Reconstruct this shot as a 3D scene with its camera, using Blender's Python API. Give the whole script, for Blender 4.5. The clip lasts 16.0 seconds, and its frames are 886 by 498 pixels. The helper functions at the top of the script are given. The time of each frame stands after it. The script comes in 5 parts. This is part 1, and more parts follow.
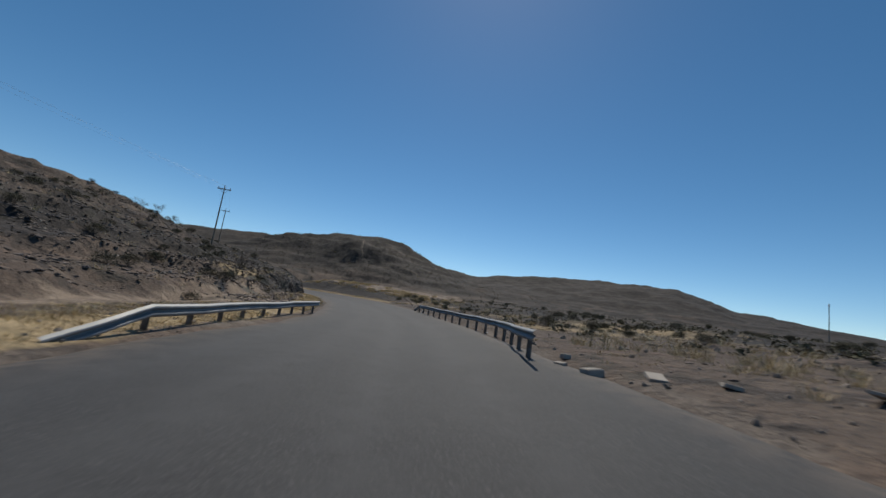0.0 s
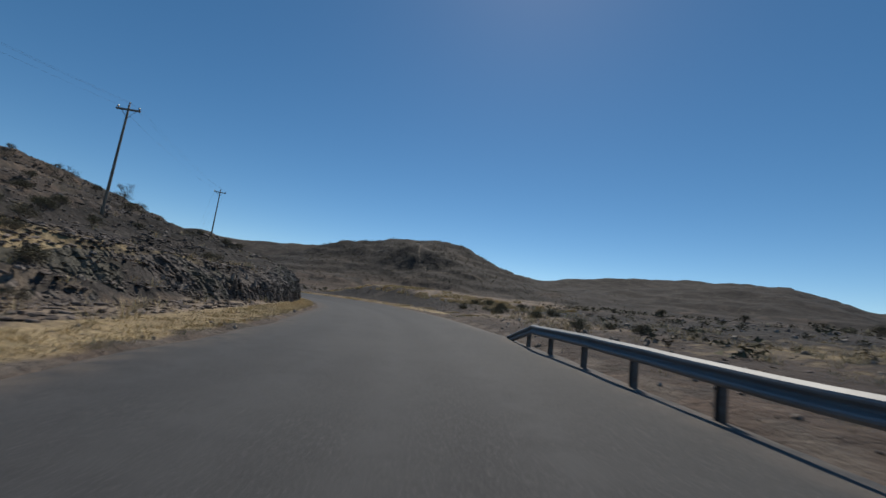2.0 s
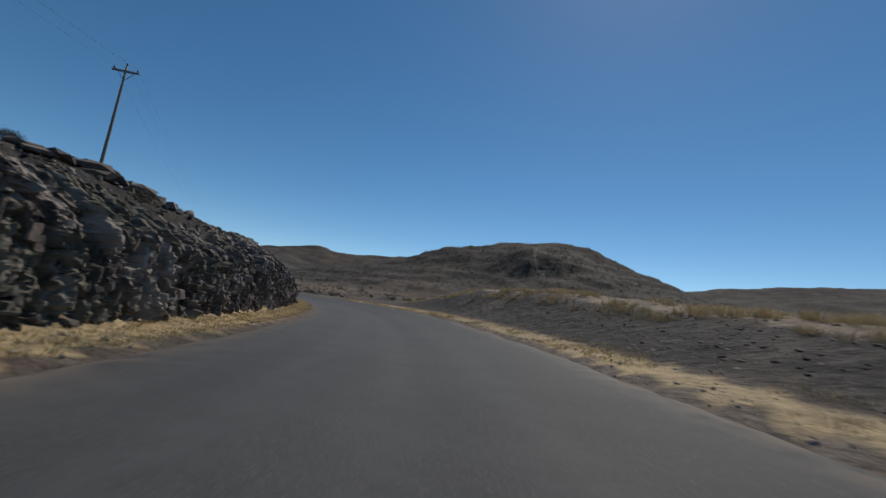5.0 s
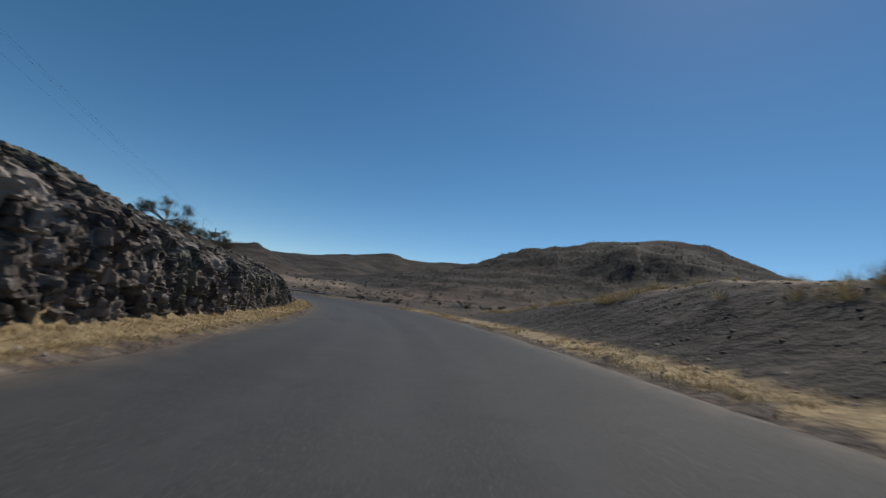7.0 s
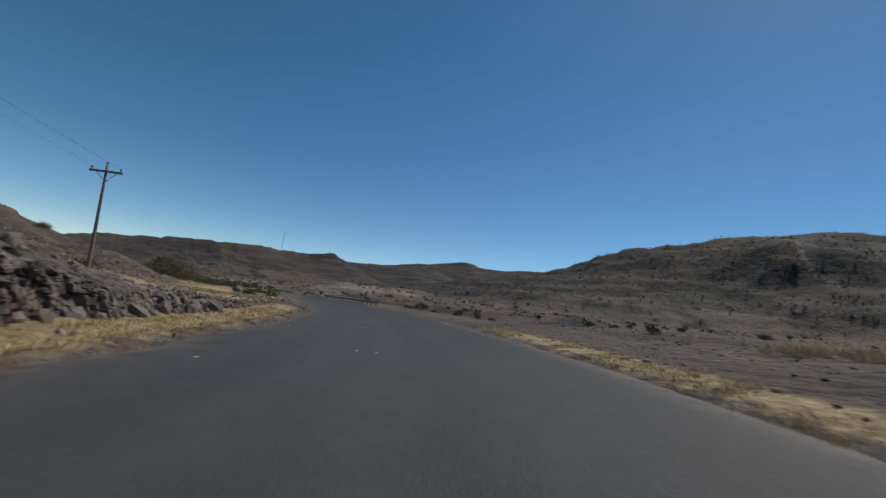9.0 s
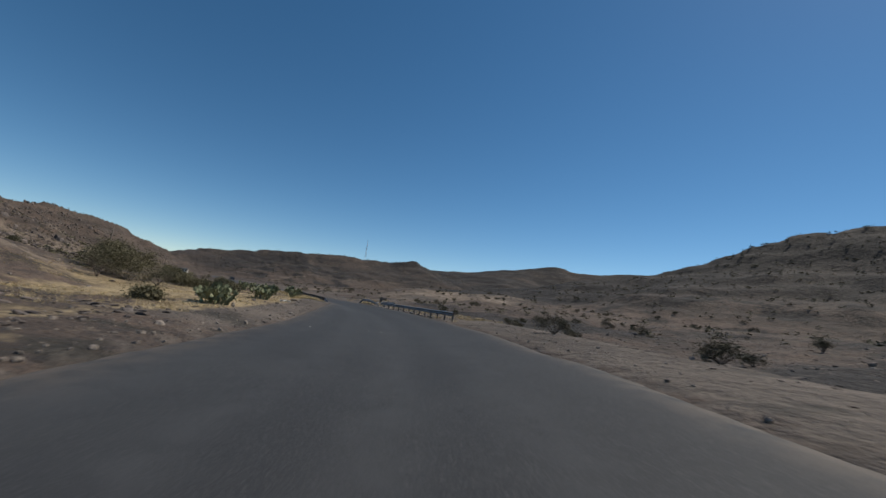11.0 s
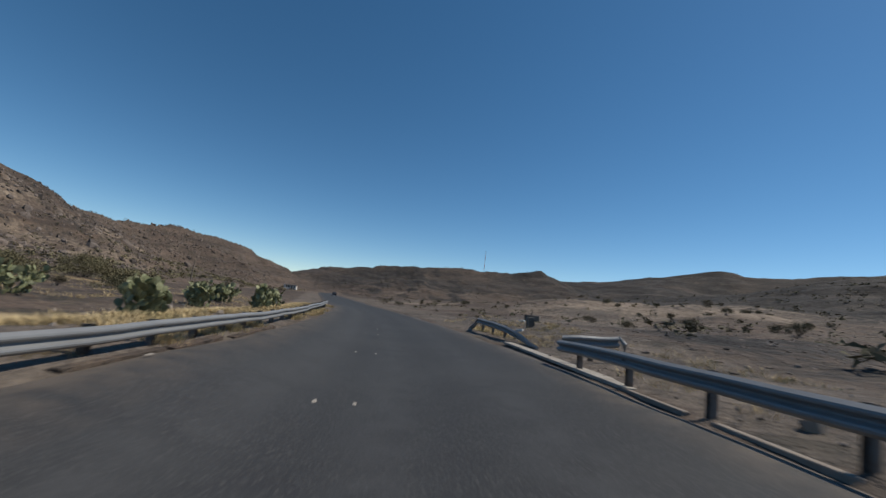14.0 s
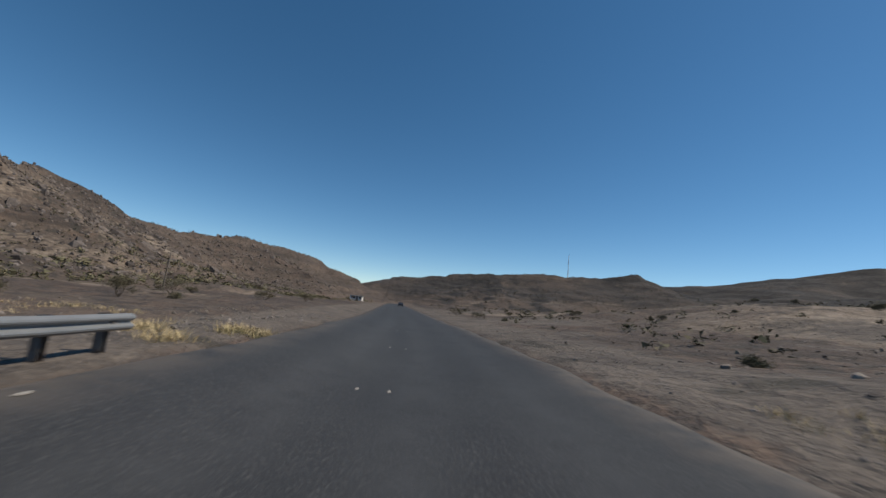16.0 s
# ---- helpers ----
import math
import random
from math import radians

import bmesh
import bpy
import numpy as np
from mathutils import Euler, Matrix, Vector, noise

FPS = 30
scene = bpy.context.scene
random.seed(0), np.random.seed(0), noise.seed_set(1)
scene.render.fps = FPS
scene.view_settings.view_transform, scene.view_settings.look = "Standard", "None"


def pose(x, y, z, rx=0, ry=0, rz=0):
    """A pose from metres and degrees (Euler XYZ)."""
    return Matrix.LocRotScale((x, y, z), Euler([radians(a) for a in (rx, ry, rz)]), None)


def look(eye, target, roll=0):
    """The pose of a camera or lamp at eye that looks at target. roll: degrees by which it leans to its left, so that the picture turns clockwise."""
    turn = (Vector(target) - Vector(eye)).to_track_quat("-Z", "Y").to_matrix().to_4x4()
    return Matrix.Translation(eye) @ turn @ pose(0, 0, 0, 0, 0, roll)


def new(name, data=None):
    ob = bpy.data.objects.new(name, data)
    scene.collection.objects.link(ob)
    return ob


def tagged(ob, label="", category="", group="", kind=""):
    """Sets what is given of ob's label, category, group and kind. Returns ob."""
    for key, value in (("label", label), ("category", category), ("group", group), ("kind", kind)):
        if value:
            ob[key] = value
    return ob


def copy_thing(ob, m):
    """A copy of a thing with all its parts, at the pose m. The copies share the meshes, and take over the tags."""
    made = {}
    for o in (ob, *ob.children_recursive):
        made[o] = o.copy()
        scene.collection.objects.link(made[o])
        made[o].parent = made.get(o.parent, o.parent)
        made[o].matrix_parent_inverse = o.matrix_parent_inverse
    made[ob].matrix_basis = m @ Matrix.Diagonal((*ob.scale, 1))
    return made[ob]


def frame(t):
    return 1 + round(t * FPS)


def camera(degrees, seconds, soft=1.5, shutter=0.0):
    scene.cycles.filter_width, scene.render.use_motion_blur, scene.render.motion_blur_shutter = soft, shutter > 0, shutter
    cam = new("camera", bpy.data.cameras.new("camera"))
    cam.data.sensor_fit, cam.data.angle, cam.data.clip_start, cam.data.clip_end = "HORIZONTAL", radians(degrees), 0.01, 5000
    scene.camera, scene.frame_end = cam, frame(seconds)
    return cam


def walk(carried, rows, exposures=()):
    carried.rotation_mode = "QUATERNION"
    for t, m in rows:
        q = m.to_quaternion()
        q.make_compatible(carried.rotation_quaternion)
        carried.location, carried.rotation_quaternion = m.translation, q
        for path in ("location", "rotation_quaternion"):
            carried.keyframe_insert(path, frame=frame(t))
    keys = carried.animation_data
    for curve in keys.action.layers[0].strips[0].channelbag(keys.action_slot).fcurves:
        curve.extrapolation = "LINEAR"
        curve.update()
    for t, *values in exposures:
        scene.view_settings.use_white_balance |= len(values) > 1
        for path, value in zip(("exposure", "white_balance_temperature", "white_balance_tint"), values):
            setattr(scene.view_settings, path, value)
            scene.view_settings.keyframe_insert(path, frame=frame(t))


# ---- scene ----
# ------------------------------------------------------------------ camera
cam = camera(96.47, 16.0, shutter=0.2)
# seconds, x, y, z, yaw to the left from +y, pitch up, roll
ROWS = [
    (0.0, 0.00, -0.00, 1.55, -0.00, 8.50, 8.35),
    (0.5, -0.27, 6.99, 1.60, 2.24, 8.59, 8.01),
    (1.0, -0.80, 13.97, 1.65, 4.45, 8.50, 7.70),
    (1.5, -1.61, 20.91, 1.71, 6.54, 8.48, 7.33),
    (2.0, -2.66, 27.78, 1.77, 8.81, 8.46, 6.99),
    (2.5, -4.09, 34.52, 1.89, 11.33, 8.47, 6.87),
    (3.0, -5.73, 41.07, 2.06, 13.91, 8.52, 7.13),
    (3.5, -7.60, 47.56, 2.14, 16.46, 8.45, 7.20),
    (4.0, -9.76, 53.93, 2.18, 19.09, 8.39, 7.21),
    (4.5, -12.21, 60.17, 2.20, 21.75, 8.46, 7.20),
    (5.0, -14.96, 66.28, 2.22, 24.42, 8.45, 7.37),
    (5.5, -17.98, 72.26, 2.24, 27.09, 8.46, 7.53),
    (6.0, -21.30, 78.10, 2.25, 29.78, 8.51, 7.71),
    (6.5, -24.89, 83.81, 2.27, 32.44, 8.53, 7.97),
    (7.0, -28.77, 89.38, 2.28, 35.05, 8.32, 7.90),
    (7.5, -32.92, 94.81, 2.28, 37.57, 8.03, 7.89),
    (8.0, -37.34, 100.10, 2.28, 40.27, 8.41, 8.11),
    (8.5, -42.04, 105.21, 2.29, 43.06, 8.62, 8.26),
    (9.0, -47.04, 110.10, 2.31, 45.96, 8.37, 8.23),
    (9.5, -52.33, 114.77, 2.32, 48.95, 8.21, 7.93),
    (10.0, -57.91, 119.21, 2.32, 51.97, 8.10, 7.78),
    (10.5, -63.77, 123.39, 2.31, 55.01, 8.02, 7.71),
    (11.0, -69.90, 127.29, 2.30, 58.04, 7.95, 7.71),
    (11.5, -76.29, 130.90, 2.28, 61.01, 7.93, 7.78),
    (12.0, -82.90, 134.20, 2.24, 63.89, 7.99, 7.62),
    (12.5, -89.77, 137.05, 2.18, 66.76, 7.87, 7.35),
    (13.0, -96.60, 139.67, 2.16, 69.62, 7.85, 7.55),
    (13.5, -103.42, 141.91, 2.14, 72.45, 7.81, 7.11),
    (14.0, -110.23, 143.74, 2.08, 75.29, 7.99, 6.76),
    (14.5, -117.01, 145.25, 2.04, 78.04, 8.03, 6.55),
    (15.0, -123.80, 146.31, 1.98, 80.74, 8.11, 6.23),
    (15.5, -130.49, 147.12, 1.96, 83.41, 8.18, 6.22),
    (16.0, -137.13, 147.59, 1.91, 86.02, 8.32, 5.94),
]


def row_pose(x, y, z, yaw, pitch, roll):
    a, b = radians(yaw), radians(pitch)
    ahead = Vector((-math.sin(a) * math.cos(b), math.cos(a) * math.cos(b), math.sin(b)))
    return look(Vector((x, y, z)), Vector((x, y, z)) + ahead, roll)


walk(cam, [(r[0], row_pose(*r[1:])) for r in ROWS],
     exposures=[(0.0, 0.0), (4.0, 0.0), (9.0, 0.0), (12.5, 0.08), (16.0, 0.20)])

# ------------------------------------------------------------------ light
SUN_AZ, SUN_EL = -2.0, 52.0      # degrees to the left of +y, degrees up
world = bpy.data.worlds.new("sky")
scene.world = world
world.use_nodes = True
wn = world.node_tree
sky = wn.nodes.new("ShaderNodeTexSky")
sky.sky_type = "NISHITA"
sky.sun_disc = False
sky.sun_elevation = radians(SUN_EL)
sky.sun_rotation = radians(-SUN_AZ)
sky.altitude = 3800
sky.air_density = 1.0
sky.dust_density = 1.15
sky.ozone_density = 2.4
clear = wn.nodes.new("ShaderNodeHueSaturation")
clear.inputs["Saturation"].default_value = 1.25
wn.links.new(sky.outputs[0], clear.inputs["Color"])
tint = wn.nodes.new("ShaderNodeMix")
tint.data_type, tint.blend_type = "RGBA", "MULTIPLY"
tint.inputs[0].default_value = 1.0
tint.inputs[7].default_value = (1.15, 1.0, 0.815, 1)
wn.links.new(clear.outputs[0], tint.inputs[6])
wn.links.new(tint.outputs[2], wn.nodes["Background"].inputs[0])
wn.nodes["Background"].inputs[1].default_value = 0.122

sun_data = bpy.data.lights.new("sun", "SUN")
sun_data.energy = 3.5
sun_data.angle = radians(0.53)
sun_data.color = (1.0, 0.915, 0.79)
sun = new("sun", sun_data)
sa, se = radians(SUN_AZ), radians(SUN_EL)
sun_dir = Vector((-math.sin(sa) * math.cos(se), math.cos(sa) * math.cos(se), math.sin(se)))
sun.matrix_world = look(sun_dir * 200, (0, 0, 0))


# ------------------------------------------------------------------ materials
def material(name, colour, rough=0.9, metal=0.0, spots=(), bump=0.0, bump_scale=20.0, spec=0.3, depth=0.05):
    """A base colour broken up by noise layers (scale, colour, low, high, strength), with fine relief."""
    m = bpy.data.materials.new(name)
    m.use_nodes = True
    t = m.node_tree
    b = t.nodes["Principled BSDF"]
    b.inputs["Roughness"].default_value = rough
    b.inputs["Metallic"].default_value = metal
    b.inputs["Specular IOR Level"].default_value = spec
    geo = t.nodes.new("ShaderNodeNewGeometry")
    rgb = t.nodes.new("ShaderNodeRGB")
    rgb.outputs[0].default_value = (*colour, 1)
    out = rgb.outputs[0]
    for scale, col, lo, hi, amount in spots:
        n = t.nodes.new("ShaderNodeTexNoise")
        n.inputs["Scale"].default_value = scale
        n.inputs["Detail"].default_value = 5
        n.inputs["Roughness"].default_value = 0.62
        t.links.new(geo.outputs["Position"], n.inputs["Vector"])
        r = t.nodes.new("ShaderNodeMapRange")
        r.inputs[1].default_value, r.inputs[2].default_value = lo, hi
        r.inputs[4].default_value = amount
        t.links.new(n.outputs[0], r.inputs[0])
        out = blend(t, out, col, r.outputs[0])
    t.links.new(out, b.inputs["Base Color"])
    if bump:
        n = t.nodes.new("ShaderNodeTexNoise")
        n.inputs["Scale"].default_value = bump_scale
        n.inputs["Detail"].default_value = 6
        t.links.new(geo.outputs["Position"], n.inputs["Vector"])
        bp = t.nodes.new("ShaderNodeBump")
        bp.inputs["Strength"].default_value = bump
        bp.inputs["Distance"].default_value = depth
        n.inputs["Roughness"].default_value = 0.62
        t.links.new(n.outputs[0], bp.inputs["Height"])
        t.links.new(bp.outputs[0], b.inputs["Normal"])
    return m


def blend(t, a, col, fac):
    mx = t.nodes.new("ShaderNodeMix")
    mx.data_type = "RGBA"
    t.links.new(a, mx.inputs[6])
    if isinstance(col, tuple):
        mx.inputs[7].default_value = (*col, 1)
    else:
        t.links.new(col, mx.inputs[7])
    if isinstance(fac, float):
        mx.inputs[0].default_value = fac
    else:
        t.links.new(fac, mx.inputs[0])
    return mx.outputs[2]


def island_tint(m, amount=0.35):
    """Each loose piece of a mesh a little lighter or darker than the next."""
    t = m.node_tree
    b = t.nodes["Principled BSDF"]
    src = b.inputs["Base Color"].links[0].from_socket
    geo = t.nodes.new("ShaderNodeNewGeometry")
    r = t.nodes.new("ShaderNodeMapRange")
    r.inputs[3].default_value, r.inputs[4].default_value = 1 - amount, 1 + amount
    t.links.new(geo.outputs["Random Per Island"], r.inputs[0])
    h = t.nodes.new("ShaderNodeHueSaturation")
    t.links.new(r.outputs[0], h.inputs["Value"])
    t.links.new(src, h.inputs["Color"])
    t.links.new(h.outputs[0], b.inputs["Base Color"])
    return m


def object_tint(m, amount=0.35):
    """Each object of a kind a little lighter or darker than the next."""
    t = m.node_tree
    b = t.nodes["Principled BSDF"]
    src = b.inputs["Base Color"].links[0].from_socket
    info = t.nodes.new("ShaderNodeObjectInfo")
    r = t.nodes.new("ShaderNodeMapRange")
    r.inputs[3].default_value, r.inputs[4].default_value = 1 - amount, 1 + amount
    t.links.new(info.outputs["Random"], r.inputs[0])
    h = t.nodes.new("ShaderNodeHueSaturation")
    t.links.new(r.outputs[0], h.inputs["Value"])
    t.links.new(src, h.inputs["Color"])
    t.links.new(h.outputs[0], b.inputs["Base Color"])
    return m


def strata(m):
    """Faint level beds that show on the slopes."""
    t = m.node_tree
    b = t.nodes["Principled BSDF"]
    out = b.inputs["Base Color"].links[0].from_socket
    geo = t.nodes.new("ShaderNodeNewGeometry")
    mp = t.nodes.new("ShaderNodeMapping")
    mp.inputs["Scale"].default_value = (0.018, 0.018, 0.30)
    t.links.new(geo.outputs["Position"], mp.inputs["Vector"])
    n = t.nodes.new("ShaderNodeTexNoise")
    n.inputs["Scale"].default_value = 1.0
    n.inputs["Detail"].default_value = 6
    n.inputs["Roughness"].default_value = 0.68
    t.links.new(mp.outputs[0], n.inputs["Vector"])
    for lo, hi, col, amount in ((0.52, 0.64, (0.050, 0.039, 0.033), 0.85), (0.46, 0.36, (0.150, 0.110, 0.086), 0.7)):
        r = t.nodes.new("ShaderNodeMapRange")
        r.inputs[1].default_value, r.inputs[2].default_value, r.inputs[4].default_value = lo, hi, amount
        t.links.new(n.outputs[0], r.inputs[0])
        out = blend(t, out, col, r.outputs[0])
    t.links.new(out, b.inputs["Base Color"])


def ground_material():
    m = material("dry_ground", (0.105, 0.080, 0.062), 0.95, bump=1.0, bump_scale=1.6, depth=0.22,
                 spots=[(0.04, (0.080, 0.058, 0.046), 0.44, 0.58, 0.8), (0.22, (0.135, 0.094, 0.070), 0.49, 0.60, 0.7),
                        (0.9, (0.055, 0.046, 0.040), 0.51, 0.58, 0.85), (2.2, (0.17, 0.130, 0.098), 0.55, 0.63, 0.65),
                        (7.0, (0.050, 0.042, 0.036), 0.54, 0.61, 0.75)])
    strata(m)
    t = m.node_tree
    b = t.nodes["Principled BSDF"]
    out = b.inputs["Base Color"].links[0].from_socket
    geo = t.nodes.new("ShaderNodeNewGeometry")
    for layer, dark, light, scale in (("rock", (0.013, 0.012, 0.0118), (0.054, 0.047, 0.043), 1.7),
                                      ("sand", (0.17, 0.130, 0.098), (0.30, 0.240, 0.180), 0.8),
                                      ("gravel", (0.090, 0.074, 0.062), (0.160, 0.132, 0.108), 7.0),
                                      ("straw", (0.23, 0.172, 0.096), (0.40, 0.31, 0.18), 3.0)):
        a = t.nodes.new("ShaderNodeAttribute")
        a.attribute_name = layer
        n = t.nodes.new("ShaderNodeTexNoise")
        n.inputs["Scale"].default_value = scale
        n.inputs["Detail"].default_value = 6
        n.inputs["Roughness"].default_value = 0.7
        t.links.new(geo.outputs["Position"], n.inputs["Vector"])
        # broad patches, drawn out along the beds
        mp = t.nodes.new("ShaderNodeMapping")
        mp.inputs["Scale"].default_value = (scale * 0.035, scale * 0.035, scale * 0.16)
        t.links.new(geo.outputs["Position"], mp.inputs["Vector"])
        nb = t.nodes.new("ShaderNodeTexNoise")
        nb.inputs["Scale"].default_value = 1.0
        nb.inputs["Detail"].default_value = 7
        nb.inputs["Roughness"].default_value = 0.68
        t.links.new(mp.outputs[0], nb.inputs["Vector"])
        both = t.nodes.new("ShaderNodeMath")
        both.operation = "ADD"
        t.links.new(n.outputs[0], both.inputs[0])
        t.links.new(nb.outputs[0], both.inputs[1])
        r = t.nodes.new("ShaderNodeMapRange")
        r.inputs[1].default_value, r.inputs[2].default_value = 0.88, 1.16
        t.links.new(both.outputs[0], r.inputs[0])
        tone = t.nodes.new("ShaderNodeMix")
        tone.data_type = "RGBA"
        tone.inputs[6].default_value, tone.inputs[7].default_value = (*dark, 1), (*light, 1)
        t.links.new(r.outputs[0], tone.inputs[0])
        # the layer's edge is ragged
        n2 = t.nodes.new("ShaderNodeTexNoise")
        n2.inputs["Scale"].default_value = 1.3
        n2.inputs["Detail"].default_value = 5
        t.links.new(geo.outputs["Position"], n2.inputs["Vector"])
        s = t.nodes.new("ShaderNodeMath")
        s.operation = "ADD"
        t.links.new(a.outputs["Fac"], s.inputs[0])
        t.links.new(n2.outputs[0], s.inputs[1])
        e = t.nodes.new("ShaderNodeMapRange")
        e.inputs[1].default_value, e.inputs[2].default_value = 0.78, 1.15
        t.links.new(s.outputs[0], e.inputs[0])
        out = blend(t, out, tone.outputs[2], e.outputs[0])
    # clumps of scrub and stone, a few metres across
    for scale, lo, hi, col, amount in ((0.33, 0.585, 0.65, (0.036, 0.034, 0.026), 0.60), (0.13, 0.60, 0.68, (0.145, 0.118, 0.090), 0.35)):
        n = t.nodes.new("ShaderNodeTexNoise")
        n.inputs["Scale"].default_value = scale
        n.inputs["Detail"].default_value = 5
        n.inputs["Roughness"].default_value = 0.6
        t.links.new(geo.outputs["Position"], n.inputs["Vector"])
        r = t.nodes.new("ShaderNodeMapRange")
        r.inputs[1].default_value, r.inputs[2].default_value, r.inputs[4].default_value = lo, hi, amount
        t.links.new(n.outputs[0], r.inputs[0])
        out = blend(t, out, col, r.outputs[0])
    t.links.new(out, b.inputs["Base Color"])
    # coarse relief under the fine one
    n = t.nodes.new("ShaderNodeTexNoise")
    n.inputs["Scale"].default_value = 0.22
    n.inputs["Detail"].default_value = 8
    n.inputs["Roughness"].default_value = 0.62
    t.links.new(geo.outputs["Position"], n.inputs["Vector"])
    coarse = t.nodes.new("ShaderNodeBump")
    coarse.inputs["Strength"].default_value = 0.8
    coarse.inputs["Distance"].default_value = 1.1
    t.links.new(n.outputs[0], coarse.inputs["Height"])
    t.links.new(coarse.outputs[0], b.inputs["Normal"].links[0].from_node.inputs["Normal"])
    return m


def asphalt_material():
    m = material("worn_asphalt", (0.031, 0.032, 0.034), 0.78, bump=0.22, bump_scale=45.0, spec=0.3,
                 spots=[(0.25, (0.045, 0.046, 0.047), 0.42, 0.65, 0.8), (2.5, (0.030, 0.030, 0.033), 0.5, 0.7, 0.5),
                        (30.0, (0.095, 0.093, 0.090), 0.53, 0.63, 0.65)])
    t = m.node_tree
    b = t.nodes["Principled BSDF"]
    out = b.inputs["Base Color"].links[0].from_socket
    # paler wheel tracks, dusty edges
    for layer, col, amount in (("wheel", (0.056, 0.057, 0.059), 0.75), ("dust", (0.16, 0.128, 0.10), 0.75)):
        a = t.nodes.new("ShaderNodeAttribute")
        a.attribute_name = layer
        n = t.nodes.new("ShaderNodeTexNoise")
        n.inputs["Scale"].default_value = 1.8
        n.inputs["Detail"].default_value = 6
        geo = t.nodes.new("ShaderNodeNewGeometry")
        t.links.new(geo.outputs["Position"], n.inputs["Vector"])
        mu = t.nodes.new("ShaderNodeMath")
        mu.operation = "MULTIPLY"
        t.links.new(a.outputs["Fac"], mu.inputs[0])
        r = t.nodes.new("ShaderNodeMapRange")
        r.inputs[1].default_value, r.inputs[2].default_value, r.inputs[4].default_value = 0.3, 0.6, amount
        t.links.new(n.outputs[0], r.inputs[0])
        t.links.new(r.outputs[0], mu.inputs[1])
        out = blend(t, out, col, mu.outputs[0])
    t.links.new(out, b.inputs["Base Color"])
    return m


GROUND = ground_material()
ASPHALT = asphalt_material()
ROCK = island_tint(material("basalt", (0.14, 0.117, 0.103), 0.92, bump=0.7, bump_scale=5.0,
                            spots=[(0.7, (0.15, 0.118, 0.096), 0.45, 0.65, 0.8), (3.0, (0.04, 0.035, 0.033), 0.5, 0.7, 0.8),
                                   (9.0, (0.30, 0.25, 0.20), 0.62, 0.8, 0.6)]), 0.45)
PALE_ROCK = island_tint(material("pale_stone", (0.24, 0.205, 0.17), 0.9, bump=0.5, bump_scale=8.0,
                                 spots=[(2.0, (0.17, 0.14, 0.12), 0.45, 0.7, 0.8)]), 0.3)
STRAW = island_tint(material("dry_grass", (0.56, 0.44, 0.25), 0.85, spots=[(0.8, (0.42, 0.32, 0.165), 0.4, 0.65, 0.8),
                                                                        (0.35, (0.24, 0.22, 0.09), 0.55, 0.7, 0.6)]), 0.35)
PAD = object_tint(material("cactus_pad", (0.20, 0.21, 0.115), 0.55, spots=[(3.0, (0.17, 0.19, 0.10), 0.45, 0.65, 0.8), (14.0, (0.26, 0.25, 0.14), 0.58, 0.7, 0.6)]))
OLIVE = island_tint(material("olive_leaf", (0.16, 0.142, 0.078), 0.7, spots=[(0.9, (0.10, 0.092, 0.048), 0.45, 0.65, 0.8)]), 0.4)
SCRUB = island_tint(material("dry_scrub", (0.115, 0.098, 0.062), 0.85, spots=[(0.6, (0.085, 0.085, 0.045), 0.45, 0.6, 0.8)]), 0.4)
TWIG = material("bare_twig", (0.15, 0.12, 0.095), 0.9, spots=[(4.0, (0.08, 0.065, 0.05), 0.45, 0.65, 0.8)])
ZINC = material("galvanised_steel", (0.25, 0.258, 0.265), 0.6, 0.35, bump=0.08, bump_scale=6.0, spec=0.3,
                spots=[(1.2, (0.20, 0.21, 0.218), 0.4, 0.65, 0.7), (7.0, (0.18, 0.15, 0.13), 0.6, 0.75, 0.6)])
POST_STEEL = material("weathered_post", (0.17, 0.155, 0.145), 0.75, 0.3, spots=[(5.0, (0.12, 0.08, 0.055), 0.45, 0.65, 0.8)])
WOOD = material("weathered_pole", (0.19, 0.16, 0.13), 0.85, bump=0.4, bump_scale=14.0,
                spots=[(2.0, (0.20, 0.165, 0.135), 0.45, 0.65, 0.7), (12.0, (0.06, 0.05, 0.04), 0.5, 0.7, 0.6)])
CERAMIC = material("insulator", (0.10, 0.055, 0.04), 0.3, spots=[(9.0, (0.16, 0.10, 0.08), 0.5, 0.7, 0.5)])
WIRE = material("wire", (0.06, 0.06, 0.06), 0.5, 0.6, spots=[(3.0, (0.10, 0.10, 0.10), 0.5, 0.7, 0.5)])
CONCRETE = material("old_concrete", (0.36, 0.33, 0.29), 0.9, bump=0.4, bump_scale=18.0,
                    spots=[(1.4, (0.24, 0.21, 0.18), 0.42, 0.65, 0.8), (9.0, (0.46, 0.43, 0.38), 0.55, 0.75, 0.6)])
WHITEWASH = material("whitewash", (0.70, 0.67, 0.62), 0.85, spots=[(0.8, (0.55, 0.50, 0.44), 0.45, 0.65, 0.7)])
RED_PAINT = material("mast_paint", (0.40, 0.12, 0.09), 0.6, spots=[(0.7, (0.30, 0.10, 0.08), 0.45, 0.65, 0.7)])
CAR_PAINT = material("dark_car_paint", (0.035, 0.037, 0.042), 0.25, spots=[(2.0, (0.07, 0.065, 0.06), 0.5, 0.7, 0.5)])
GLASS = material("dark_glass", (0.02, 0.022, 0.025), 0.06, spots=[(3.0, (0.03, 0.03, 0.03), 0.5, 0.7, 0.3)])
